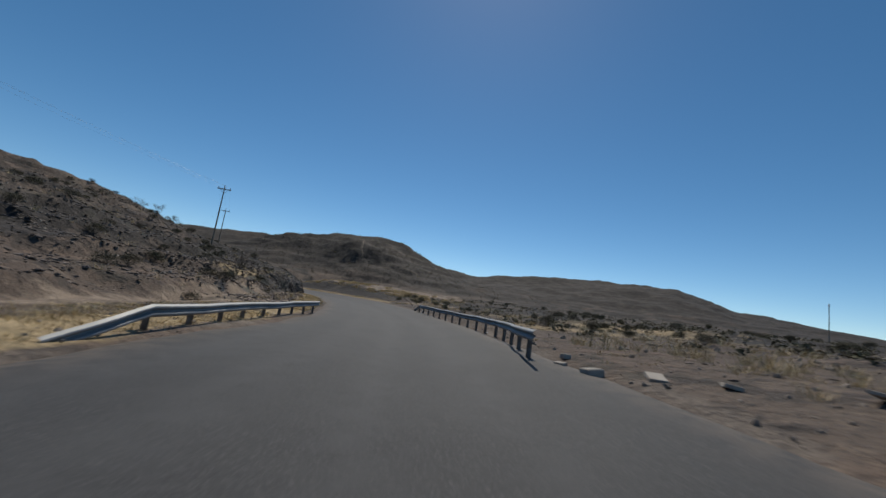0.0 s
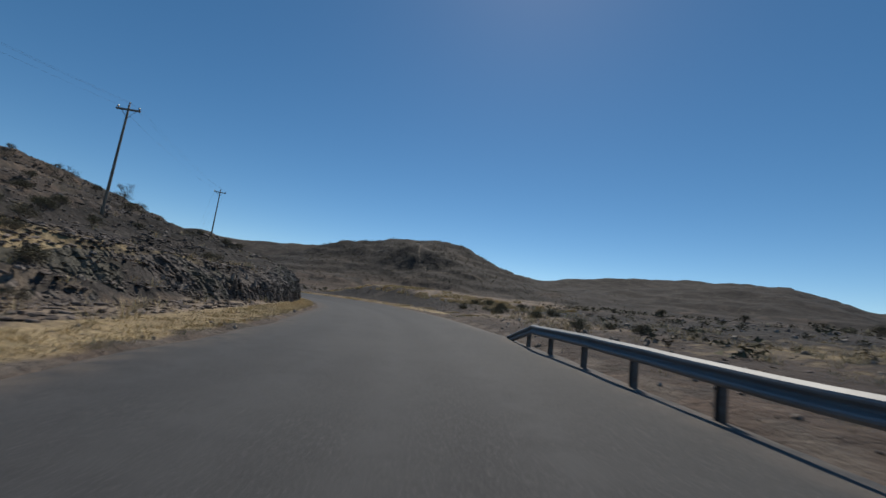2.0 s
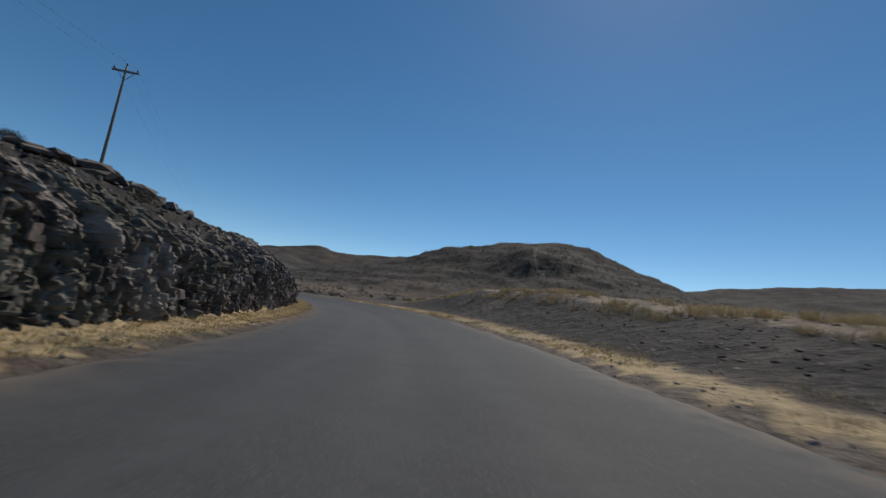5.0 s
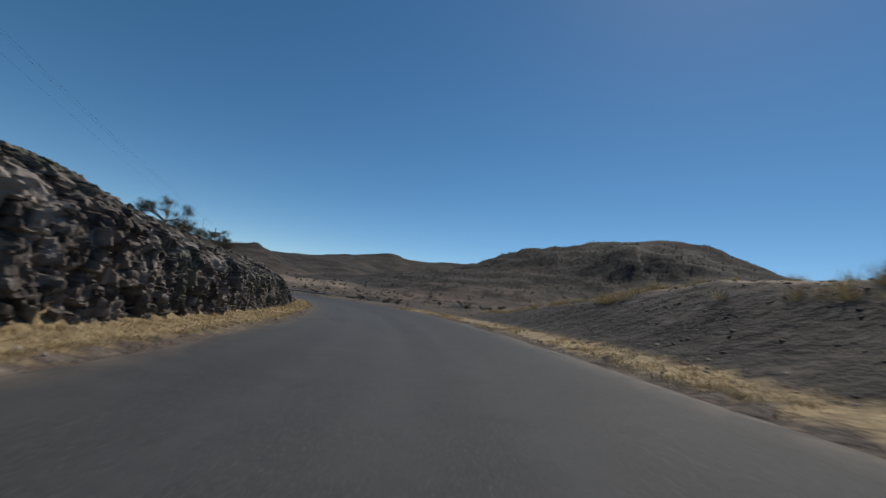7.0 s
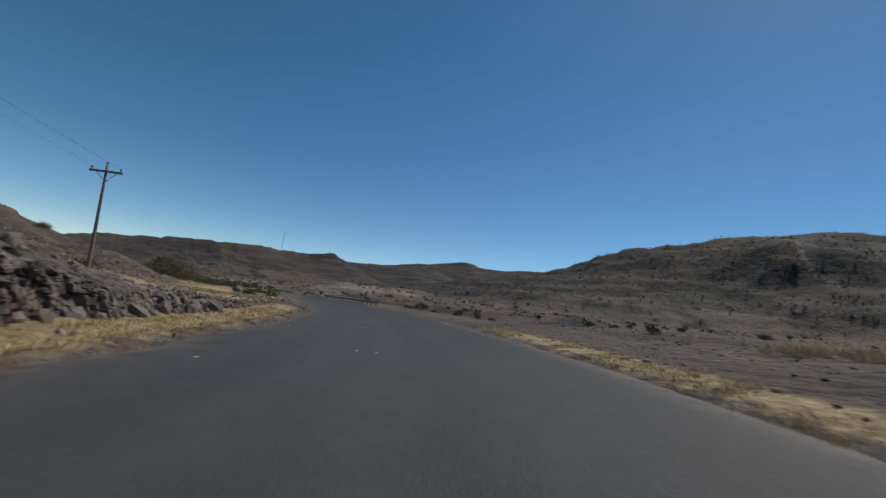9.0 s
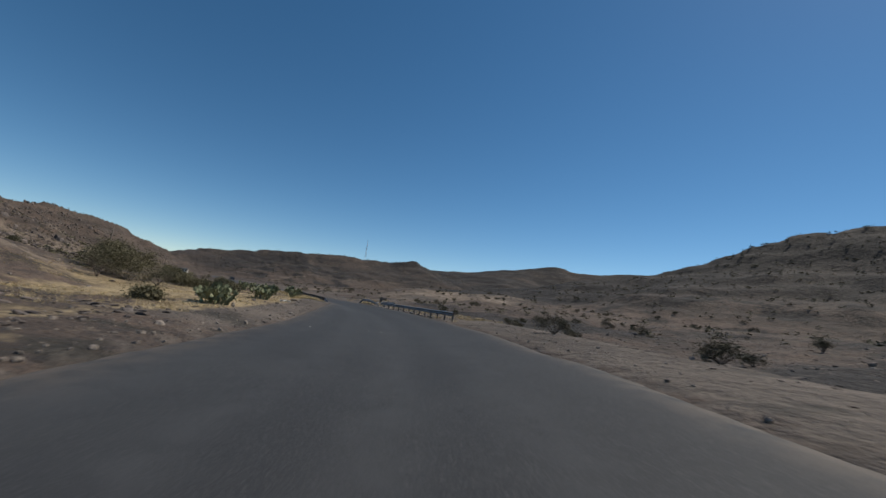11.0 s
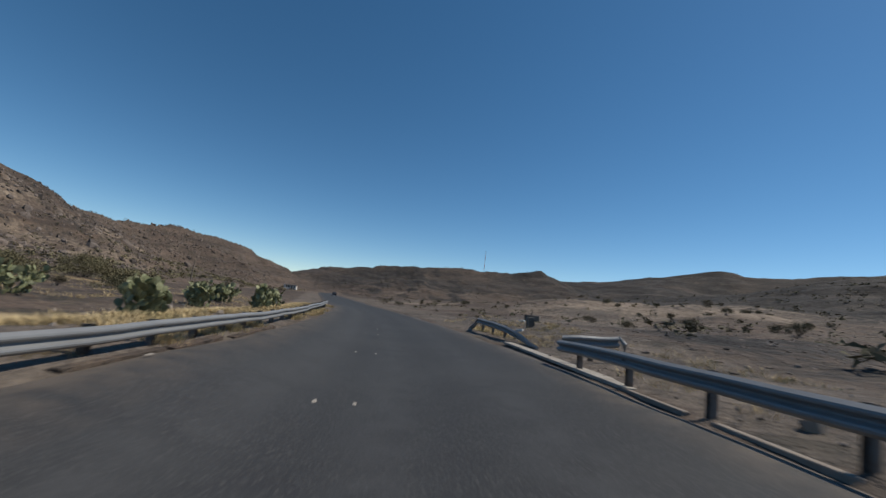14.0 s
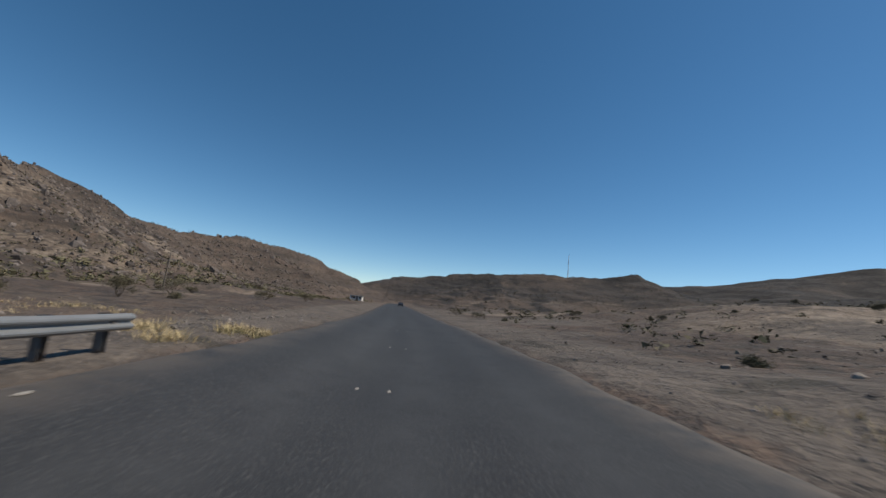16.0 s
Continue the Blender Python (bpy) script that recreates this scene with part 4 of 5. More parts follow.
# blocks that stand out of the cut and lie at its foot
pl = np.array([cut_place(a, b) for a, b in zip(rng.uniform(44, 139, 900), rng.uniform(0, 0.12, 900))])
scatter_rocks("cut_rubble", ROCK, pl, rng.gamma(1.6, 0.035, 900) + 0.03, "angular basalt rubble at the foot of the road cut", bedded=True)
BLOCKS = []
for k in range(14):
    # a five-sided prism with a slanting top
    a_ = np.arange(5) * 1.2566 + rng.uniform(-0.3, 0.3, 5)
    ring = np.c_[np.cos(a_), np.sin(a_)] * rng.uniform(0.6, 1.0, (5, 1))
    bm_ = Mesh()
    top_ = rng.uniform(0.9, 1.5) + ring @ rng.uniform(-0.5, 0.5, 2)
    bm_.add([(*q, -1.2) for q in ring * 1.05] + [(*q, z) for q, z in zip(ring, top_)],
            [(4, 3, 2, 1, 0), (5, 6, 7, 8, 9)] + [(i, (i + 1) % 5, 5 + (i + 1) % 5, 5 + i) for i in range(5)])
    BLOCKS.append(bm_.data("block", CUT_ROCK if k % 5 else PALE_ROCK))
for k in range(280):
    q = cut_place(rng.uniform(52, 132), rng.uniform(0.05, 0.95))
    ob = new("block", BLOCKS[k % 14])
    ob.parent = FACE_OB
    r = rng.uniform(0.07, 0.17)
    ob.matrix_local = pose(*q, rng.uniform(-14, 14), rng.uniform(-14, 14), rng.uniform(0, 360)) @ Matrix.Diagonal((r, r, r, 1))


def boulder(x, y, r, label):
    m = Mesh()
    v = ICO_V * (1 + rng.uniform(-0.25, 0.25, (12, 1))) * r
    v = np.clip(v @ turn_matrix(*rng.uniform(0, 6.3, 3)).T, -0.78 * r, 0.78 * r) * np.array([1, 0.8, 0.72])
    bm = bmesh.new()
    vs = [bm.verts.new(q) for q in v]
    for f in ICO_F:
        bm.faces.new([vs[k] for k in f])
    bmesh.ops.subdivide_edges(bm, edges=bm.edges[:], cuts=1, use_grid_fill=True)
    for q in bm.verts:
        q.co *= 1 + rng.uniform(-0.11, 0.11)
    me = bpy.data.meshes.new("boulder")
    bm.to_mesh(me)
    bm.free()
    me.materials.append(ROCK)
    ob = new("boulder", me)
    ob.matrix_world = pose(x, y, height(x, y) + 0.12 * r, rng.uniform(-15, 15), rng.uniform(-15, 15), rng.uniform(0, 360))
    return tagged(ob, label, "boulder", "boulders")


for q in strip(26, 66, 128, -24, -10.5):
    boulder(q[0], q[1], rng.uniform(0.25, 0.55), "dark angular basalt boulder on the hillside")
for q in strip(18, 0, 60, 12, 32):
    boulder(q[0], q[1], rng.uniform(0.15, 0.34), "brown boulder on the dry plain beside the road")
for q in strip(30, 150, 235, 15, 45):
    boulder(q[0], q[1], rng.uniform(0.14, 0.30), "dark boulder on the open stony plain")


# ------------------------------------------------------------------ dry grass
def grass(name, xy, tall, label, blades=20):
    z = heights(xy[:, 0], xy[:, 1])
    n = len(xy)
    c = np.repeat(np.c_[xy, z - 0.02], blades, 0)
    hgt = np.repeat(tall * rng.uniform(0.5, 1.3, n), blades) * rng.uniform(0.4, 1.15, n * blades)
    a = rng.uniform(0, 6.283, n * blades)
    lean = rng.uniform(0.2, 1.1, n * blades) * hgt
    root = c + np.c_[np.cos(a), np.sin(a), 0 * a] * (rng.uniform(0, 0.34, n * blades))[:, None]
    w = 0.004 + 0.005 * rng.random(n * blades)
    side = np.c_[-np.sin(a), np.cos(a), 0 * a] * w[:, None]
    mid = root + np.c_[np.cos(a) * lean * 0.35, np.sin(a) * lean * 0.35, hgt * 0.6]
    tip = root + np.c_[np.cos(a) * lean, np.sin(a) * lean, hgt]
    v = np.stack([root - side, root + side, mid + side * 0.7, mid - side * 0.7, tip], 1).reshape(-1, 3)
    k = np.arange(n * blades) * 5
    faces = [(i, i + 1, i + 2, i + 3) for i in k] + [(i + 3, i + 2, i + 4) for i in k]
    me = bpy.data.meshes.new(name)
    me.from_pydata(v.tolist(), [], faces)
    me.materials.append(STRAW)
    me.update()
    return tagged(new(name, me), label, "dry grass", kind="stuff")


grass("verge_grass", np.concatenate([strip(600, 26, 46, -7.2, -5.6), strip(4200, 46, 150, -7.35, -5.75), clumpy(strip(1800, -4, 28, -9, -5.9), 2, -0.1, 3)]), 0.11,
      "short yellow dry grass along the road's edge")
grass("outer_verge_grass", np.concatenate([clumpy(strip(3400, 58, 148, 5.5, 7.4), 1.6, 0.03, 14), clumpy(strip(1700, -5, 60, 5.6, 22), 3, 0.02, 4)]), 0.11,
      "dry yellow grass along the outer edge of the bend")
grass("bank_grass", clumpy(strip(2600, 62, 140, 10.5, 20), 2.5, 0.07, 8), 0.40, "pale dry tufts on top of the bank", blades=70)
grass("hill_tufts", np.concatenate([strip(170, 20, 128, -32, -10.5), strip(60, 30, 60, -12.5, -7.2)]), 0.38, "pale dry tufts between the stones of the hillside", blades=34)
grass("slope_grass", clumpy(strip(1500, 126, 168, -24, -7.8), 3, 0.0, 17), 0.26, "yellow grass on the stony slope past the cut", blades=30)
grass("rail_grass", np.concatenate([clumpy(strip(4800, 196, 234, -7.5, -4.05), 1.8, -0.06, 19), clumpy(strip(1300, 180, 230, 5.0, 9.0), 2, 0.05, 9), strip(160, 213, 221, 5.2, 6.3)]), 0.18, "yellow weeds round the guard rail's foot")
grass("field_grass", clumpy(strip(4200, 164, 236, -24, -8.0), 2.2, 0.03, 6), 0.14, "pale dry grass between the bushes")


# ------------------------------------------------------------------ bushes and trees
def limbs(mesh, base, direction, length, radius, depth, ends, spread_deg=32, rise=0.0, twigs=(2, 3)):
    """Forking tapered branches; the tips are gathered in ends."""
    pts, p, d = [Vector(base)], Vector(base), Vector(direction).normalized()
    n = 3
    for _ in range(n):
        d = (d + Vector((random.uniform(-1, 1), random.uniform(-1, 1), random.uniform(-1, 1))) * 0.16 + Vector((0, 0, rise))).normalized()
        p = p + d * (length / n)
        pts.append(p)
    mesh.tube(pts, [radius * (1 - 0.4 * i / n) for i in range(n + 1)], 5 if depth > 1 else 4, cap=False)
    if depth <= 1:
        ends.append((p, d))
        ends.append((pts[1], d))
    if depth == 0:
        return
    for _ in range(random.randint(*twigs)):
        ax = d.orthogonal().normalized()
        ax.rotate(Matrix.Rotation(random.uniform(0, 6.28), 3, d))
        nd = d.copy()
        nd.rotate(Matrix.Rotation(radians(random.uniform(0.5, 1.25) * spread_deg), 3, ax))
        limbs(mesh, p, nd, length * random.uniform(0.6, 0.82), radius * 0.6, depth - 1, ends, spread_deg, rise, twigs)


def leaves(mesh, ends, per, size, scatter):
    for p, d in ends:
        for _ in range(per):
            c = p + Vector((random.gauss(0, scatter), random.gauss(0, scatter), random.gauss(0, scatter * 0.7)))
            e = Euler((random.uniform(-1.2, 1.2), random.uniform(-1.2, 1.2), random.uniform(0, 6.28))).to_matrix()
            r = size * random.uniform(0.6, 1.25)
            mesh.add([c + e @ Vector(q) * r for q in ((-0.5, 0, 0), (0, 0.3, 0.07), (0.5, 0, 0.0), (0, -0.3, 0.07))],
                     [(0, 1, 2), (0, 2, 3)])


def filling(ends, n, wide, tall):
    """Places all through a bush, down to the ground."""
    for _ in range(n):
        a, u, h = random.uniform(0, 6.283), random.random() ** 0.5, random.random()
        r = wide * u * math.sqrt(max(0.0, 1 - (h * 0.95) ** 2)) * (0.85 + 0.3 * math.sin(3 * a + wide * 7))
        ends.append((Vector((r * math.cos(a), r * math.sin(a), 0.08 + h * tall * (0.95 - 0.15 * u))), Vector((0, 0, 1))))


def pad_mesh(wide, tall, thick):
    """An oval cactus pad, its foot at the origin."""
    m = Mesh()
    n = 9
    ring = []
    for k in range(n):
        a = 2 * math.pi * k / n - math.pi / 2
        h = 0.5 + 0.5 * math.sin(a)
        ring.append((0.5 * wide * math.cos(a) * (0.72 + 0.36 * h), 0.0, tall * h))
    m.add(ring + [(0, thick, tall * 0.55), (0, -thick, tall * 0.55)],
          [(k, (k + 1) % n, n + 1) for k in range(n)] + [((k + 1) % n, k, n) for k in range(n)])
    return m


PADS = [pad_mesh(w, h, d).data("pad", PAD) for w, h, d in ((0.19, 0.24, 0.014), (0.16, 0.21, 0.012), (0.21, 0.25, 0.015), (0.13, 0.17, 0.011))]


def prickly_pear(x, y, tall, wide, label, seed):
    """A clump of cactus, pad growing out of pad."""
    random.seed(seed)
    ob = thing("prickly_pear", label, "cactus", (x, y, height(x, y) - 0.04), 0, "cacti by the road")
    tall = tall * 0.95
    todo = []
    for k in range(int(9 + 12 * wide)):
        a, u = random.uniform(0, 6.283), random.random() ** 0.6
        lean = 0.55 * u
        todo.append((Vector((math.cos(a), math.sin(a), 0)) * u * wide * 0.6, Vector((math.cos(a) * lean, math.sin(a) * lean, 1)).normalized(),
                     random.uniform(0, 6.283)))
    made = 0
    while todo and made < 110 + 150 * wide:
        foot, d, spin = todo.pop(random.randrange(min(len(todo), 12)))
        r = random.uniform(0.8, 1.25)
        pad = new("pad", random.choice(PADS))
        pad.parent = ob
        turn = d.to_track_quat("Z", "Y").to_matrix().to_4x4() @ Matrix.Rotation(spin, 4, "Z")
        pad.matrix_local = Matrix.Translation(foot) @ turn @ Matrix.Diagonal((r, r, r, 1))
        made += 1
        tip = foot + d * 0.22 * r
        if (tip.x ** 2 + tip.y ** 2) / wide ** 2 + (tip.z / tall) ** 2 > random.uniform(0.75, 1.1):
            continue
        for _ in range(random.choice((1, 2, 2, 2))):
            nd = (d + Vector((random.gauss(0, 0.62), random.gauss(0, 0.62), random.uniform(0.0, 0.4)))).normalized()
            todo.append((tip, nd, spin + random.gauss(0, 0.7)))
    return ob


def thorn_bush(x, y, tall, wide, label, seed, leafy=6, mat=None, z=None):
    """A dry many-stemmed bush of thin twigs."""
    random.seed(seed)
    ob = thing("thorn_bush", label, "bush", (x, y, (height(x, y) if z is None else z) - 0.05), 0, "bushes by the road")
    st, ends = Mesh(), []
    for k in range(8):
        a = k * 0.8 + random.uniform(-0.3, 0.3)
        out = wide / tall * random.uniform(0.3, 1.0)
        limbs(st, (0, 0, 0), (math.cos(a) * out, math.sin(a) * out, 1), tall * 0.40, 0.022, 3, ends, 30)
    part("trunk", st, TWIG, ob)
    lf = Mesh()
    if leafy > 8:
        filling(ends, int(70 * wide * wide * 0.5 + 40), wide, tall * 0.95)
    leaves(lf, ends, leafy, 0.055 if leafy < 9 else 0.10, 0.12 if leafy < 9 else 0.2)
    part("crown", lf, mat or SCRUB, ob)
    return ob


def umbrella_tree(x, y, tall, wide, label, seed, leafy=4, z=None, forks=3):
    """A small flat-topped acacia, nearly bare."""
    random.seed(seed)
    ob = thing("acacia_tree", label, "tree", (x, y, (height(x, y) if z is None else z) - 0.1), 0, "acacias on the hill")
    st, ends = Mesh(), []
    st.tube([(0, 0, -0.1), (0.03, 0.02, tall * 0.08), (0.02, 0.05, tall * 0.16)], [0.07, 0.06, 0.05], 7, cap=False)
    for k in range(9):
        a = k * 0.7 + random.uniform(-0.25, 0.25)
        limbs(st, (0.02, 0.05, tall * 0.13), (math.cos(a) * wide / tall * random.uniform(0.5, 1.3), math.sin(a) * wide / tall * random.uniform(0.5, 1.3), 0.9),
              tall * (0.36 if forks < 4 else 0.31), 0.026, forks, ends, 26, 0.0, (2, 3))
    part("trunk", st, TWIG, ob)
    lf = Mesh()
    leaves(lf, ends, leafy, 0.05 if forks < 4 else 0.04, 0.13 if forks < 4 else 0.07)
    part("crown", lf, SCRUB, ob)
    return ob


# ------------------------------------------------------------------ things on the hill
for q in [(-48.6, 61.2, 1.9, 1.6, 1), (-53.0, 72.4, 2.0, 1.8, 2), (-45.5, 65.5, 1.3, 1.6, 3), (-50.5, 57.5, 1.4, 1.4, 4), (-47.0, 69.0, 1.2, 1.5, 5)]:
    umbrella_tree(q[0], q[1], q[2], q[3], "small nearly bare acacia on the stony hill crest", 40 + q[4])
umbrella_tree(-48.1, 96.2, 1.3, 1.9, "bare dry acacia leaning over the road cut", 61, leafy=6, forks=4)
umbrella_tree(-57.9, 102.6, 1.9, 2.5, "dense flat-topped dry acacia above the road cut", 62, leafy=20, forks=4)
HILL_BUSH, PLAIN_BUSH = [], []
for i, q in enumerate(np.concatenate([strip(110, 10, 130, -42, -10), strip(14, 134, 160, -30, -14)])):
    if i < 6:
        HILL_BUSH.append(thorn_bush(q[0], q[1], rng.uniform(0.5, 1.0), rng.uniform(0.5, 1.0), "low dry thorn bush among the stones", 100 + i, leafy=4))
    else:
        r = rng.uniform(0.7, 1.25)
        copy_thing(HILL_BUSH[i % 6], pose(q[0], q[1], height(q[0], q[1]) - 0.05, 0, 0, rng.uniform(0, 360)) @ Matrix.Diagonal((r, r, r, 1)))
thorn_bush(-15.5, 30.5, 2.2, 1.2, "bare dead thorn tree on the slope", 150, leafy=0)

# ------------------------------------------------------------------ bushes on the flat beyond the bend
for i, (s_, l_, h_, w_) in enumerate([(174.3, -9.3, 2.2, 1.1), (186.8, -9.4, 1.2, 1.1), (205.0, -10.4, 1.5, 0.9), (210.5, -13.0, 1.7, 1.1), (199.7, -7.5, 0.9, 0.5),
                                     (206.2, -6.6, 1.15, 0.6), (216.0, -6.5, 1.2, 0.5), (218.0, -6.6, 1.7, 0.8), (221.9, -11.1, 2.4, 1.4), (219.0, -9.4, 1.5, 1.0), (215.0, -8.8, 1.0, 0.7)]):
    q = at_road(s_, l_)
    prickly_pear(q.x, q.y, h_, w_, "grey-green prickly pear clump with thick oval pads", 200 + i)
for i, (s_, l_, h_, w_) in enumerate([(190.8, -20.3, 3.0, 3.4), (193.5, -22.5, 2.6, 3.0), (185.4, -20.0, 1.8, 1.8), (186.0, -16.4, 1.3, 1.4), (196.4, -17.3, 1.4, 2.2),
                                     (204.0, -19.2, 1.6, 2.2), (210.0, -20.5, 1.7, 2.4), (222.8, -15.7, 1.5, 2.0), (221.7, -21.9, 2.0, 2.6), (232.8, -23.6, 2.4, 2.6),
                                     (235.2, -22.0, 1.5, 2.4), (178.6, -10.4, 0.5, 0.9), (171.9, -11.4, 0.5, 0.9), (176.0, -13.0, 0.6, 1.0), (201.3, -13.8, 1.0, 1.4),
                                     (198.2, -15.9, 1.1, 1.6), (191.5, -9.6, 0.7, 0.7), (196.1, -13.1, 0.8, 0.9), (218.8, -13.4, 0.8, 1.0), (245.0, -16.0, 1.4, 1.5),
                                     (253.0, -17.6, 1.6, 1.7), (262.0, -14.0, 1.4, 1.8), (275.0, -13.0, 1.2, 1.6), (186.5, 12.5, 0.8, 1.0), (189.2, 17.0, 1.0, 1.4),
                                     (188.6, 24.9, 0.9, 1.6), (181.1, 21.7, 0.9, 1.4), (195.3, 8.7, 0.6, 0.5), (206.5, 31.5, 1.0, 1.8), (285.0, 8.0, 1.3, 1.8), (278.0, 10.0, 1.1, 1.5),
                                     (60.0, 9.5, 0.5, 0.8), (63.5, 11.5, 0.6, 0.9), (67.0, 9.0, 0.4, 0.7), (58.0, 13.5, 0.6, 1.0), (71.0, 12.0, 0.5, 0.9), (55.0, 10.5, 0.4, 0.7)]):
    q = at_road(s_, l_)
    if 1 < i < 23:
        h_, w_ = h_ * 0.8, w_ * 0.85
    green = i in (0, 1, 4, 5, 6, 7, 8, 9, 10, 11, 12, 14, 15)
    thorn_bush(q.x, q.y, h_, w_, "dense olive thorn bush on the sandy flat" if green else "dark dry thorn bush on the stony ground", 230 + i,
               leafy=14 if green else 7, mat=OLIVE if green else SCRUB)
for i, q in enumerate(np.concatenate([strip(70, 0, 70, 8, 60), strip(50, 145, 240, 8, 70), strip(30, 230, 330, 9, 60), strip(34, 170, 300, -50, -14)])):
    if i < 8:
        PLAIN_BUSH.append(thorn_bush(q[0], q[1], rng.uniform(0.35, 0.8), rng.uniform(0.4, 0.9), "low grey thorn bush on the stony plain", 300 + i, leafy=5))
    else:
        r = rng.uniform(0.7, 1.25)
        copy_thing(PLAIN_BUSH[i % 8], pose(q[0], q[1], height(q[0], q[1]) - 0.05, 0, 0, rng.uniform(0, 360)) @ Matrix.Diagonal((r, r, r, 1)))


def far_scrub(name, xy, size, label, mat=None):
    """Far-off shrubs: each a loose knot of small leaf faces."""
    z = heights(xy[:, 0], xy[:, 1])
    verts, faces = [], []
    for i, (q, zz) in enumerate(zip(xy, z)):
        r = size * rng.uniform(0.5, 1.3)
        c = rng.normal(0, 0.36, (26, 3)) * np.array([r, r, r * 0.6]) + np.array([q[0], q[1], zz + 0.35 * r])
        tri = c[:, None, :] + rng.normal(0, 0.20 * r, (26, 3, 3)) * np.array([1, 1, 0.6])
        verts.append(tri.reshape(-1, 3))
    v = np.concatenate(verts)
    me = bpy.data.meshes.new(name)
    me.from_pydata(v.tolist(), [], np.arange(len(v)).reshape(-1, 3).tolist())
    me.materials.append(mat or SCRUB)
    me.update()
    return tagged(new(name, me), label, "shrubs", kind="stuff")


def area(n, x0, x1, y0, y1):
    return np.c_[rng.uniform(x0, x1, n), rng.uniform(y0, y1, n)]


def along(pts, n, wide):
    """Random places near a crest line."""
    pts = np.array(pts, float)[:, :2]
    k, u = rng.integers(0, len(pts) - 1, n), rng.random((n, 1))
    return pts[k] * (1 - u) + pts[k + 1] * u + rng.normal(0, wide * 0.5, (n, 2))


far_scrub("hillside_scrub", area(5200, -460, -170, 45, 118), 0.40, "scattered low shrubs on the brown hillside")
far_scrub("brush", np.concatenate([clumpy(strip(1900, -8, 75, 9, 55), 6, -0.05, 23), strip(500, 0, 120, 40, 120)]), 0.42, "dense low grey-brown brush on the stony plain")
grass("tall_weeds", clumpy(strip(900, -2, 60, 7.0, 17), 3, 0.02, 29), 0.34, "pale dry weeds between the stones beside the rail", blades=26)
far_scrub("plain_scrub", np.concatenate([area(1500, -420, -20, 158, 300), area(420, 10, 200, 60, 300)]), 0.7, "scattered low shrubs on the far plain")
far_scrub("ridge_scrub", np.concatenate([area(1800, -520, -380, 130, 400), area(1500, -170, 40, 240, 330), area(700, -100, 400, 420, 620)]), 0.65,
          "scattered shrubs on the far ridges")
far_scrub("crest_scrub", np.concatenate([along(RIDGES[1][0], 60, 4), along(RIDGES[2][0], 45, 6), along(RIDGES[3][0], 46, 4), along(RIDGES[4][0], 60, 7)]), 0.95,
          "dark shrubs standing along the ridge crests")
far_scrub("green_scrub", np.concatenate([area(240, -290, -150, 104, 118), area(60, -330, -240, 118, 130), area(300, -290, -150, 100, 120)]), 0.85,
          "band of olive green shrubs along the hill's foot", OLIVE)


# ------------------------------------------------------------------ mast, houses, car
def lattice_mast(x, y, tall):
    z = height(x, y)
    ob = thing("radio_mast", "slender red and white lattice radio mast on the ridge", "radio mast", (x, y, z - 0.5))
    bays = 16
    for k in range(bays):
        m = Mesh()
        z0, z1 = tall * k / bays, tall * (k + 1) / bays
        w0, w1 = 0.75 - 0.5 * k / bays, 0.75 - 0.5 * (k + 1) / bays
        c0 = [Vector((w0 * math.cos(a), w0 * math.sin(a), z0)) for a in (0, 2.094, 4.189)]
        c1 = [Vector((w1 * math.cos(a), w1 * math.sin(a), z1)) for a in (0, 2.094, 4.189)]
        for i in range(3):
            m.tube([c0[i], c1[i]], [0.07, 0.07], 4)
            m.tube([c0[i], c1[(i + 1) % 3]], [0.04, 0.04], 4)
            m.tube([c1[i], c1[(i + 1) % 3]], [0.04, 0.04], 4)
        part("bay", m, RED_PAINT if k % 4 < 2 else WHITEWASH, ob)
    m = Mesh()
    m.tube([(0, 0, tall), (0, 0, tall + 1.5)], [0.05, 0.02], 5)
    part("aerial", m, POST_STEEL, ob)


lattice_mast(-496.6, 291.8, 62.6 - height(-496.6, 291.8))


def hut(x, y, turn, wide, deep, tall):
    z = height(x, y)
    ob = thing("small_house", "small whitewashed flat-roofed house at the hill's foot", "house", (x, y, z - 0.3), turn, "far houses")
    m = Mesh()
    m.box((-wide / 2, -deep / 2, 0), (wide / 2, deep / 2, tall + 0.3))
    part("wall", m, WHITEWASH, ob)
    r = Mesh()
    r.box((-wide / 2 - 0.2, -deep / 2 - 0.2, tall + 0.3), (wide / 2 + 0.2, deep / 2 + 0.2, tall + 0.48))
    part("roof", r, CONCRETE, ob)
    d = Mesh()
    d.box((wide / 2, -0.45, 0.3), (wide / 2 + 0.05, 0.45, 2.3))
    part("door", d, POST_STEEL, ob)
    for k in (-1, 1):
        w = Mesh()
        w.box((wide / 2, k * deep * 0.32 - 0.4, 1.3), (wide / 2 + 0.04, k * deep * 0.32 + 0.4, 2.2))
        part("window", w, GLASS, ob)


hut(-324, 123, 10, 5, 6, 2.2)
hut(-314, 125, -5, 3.5, 4, 2.0)


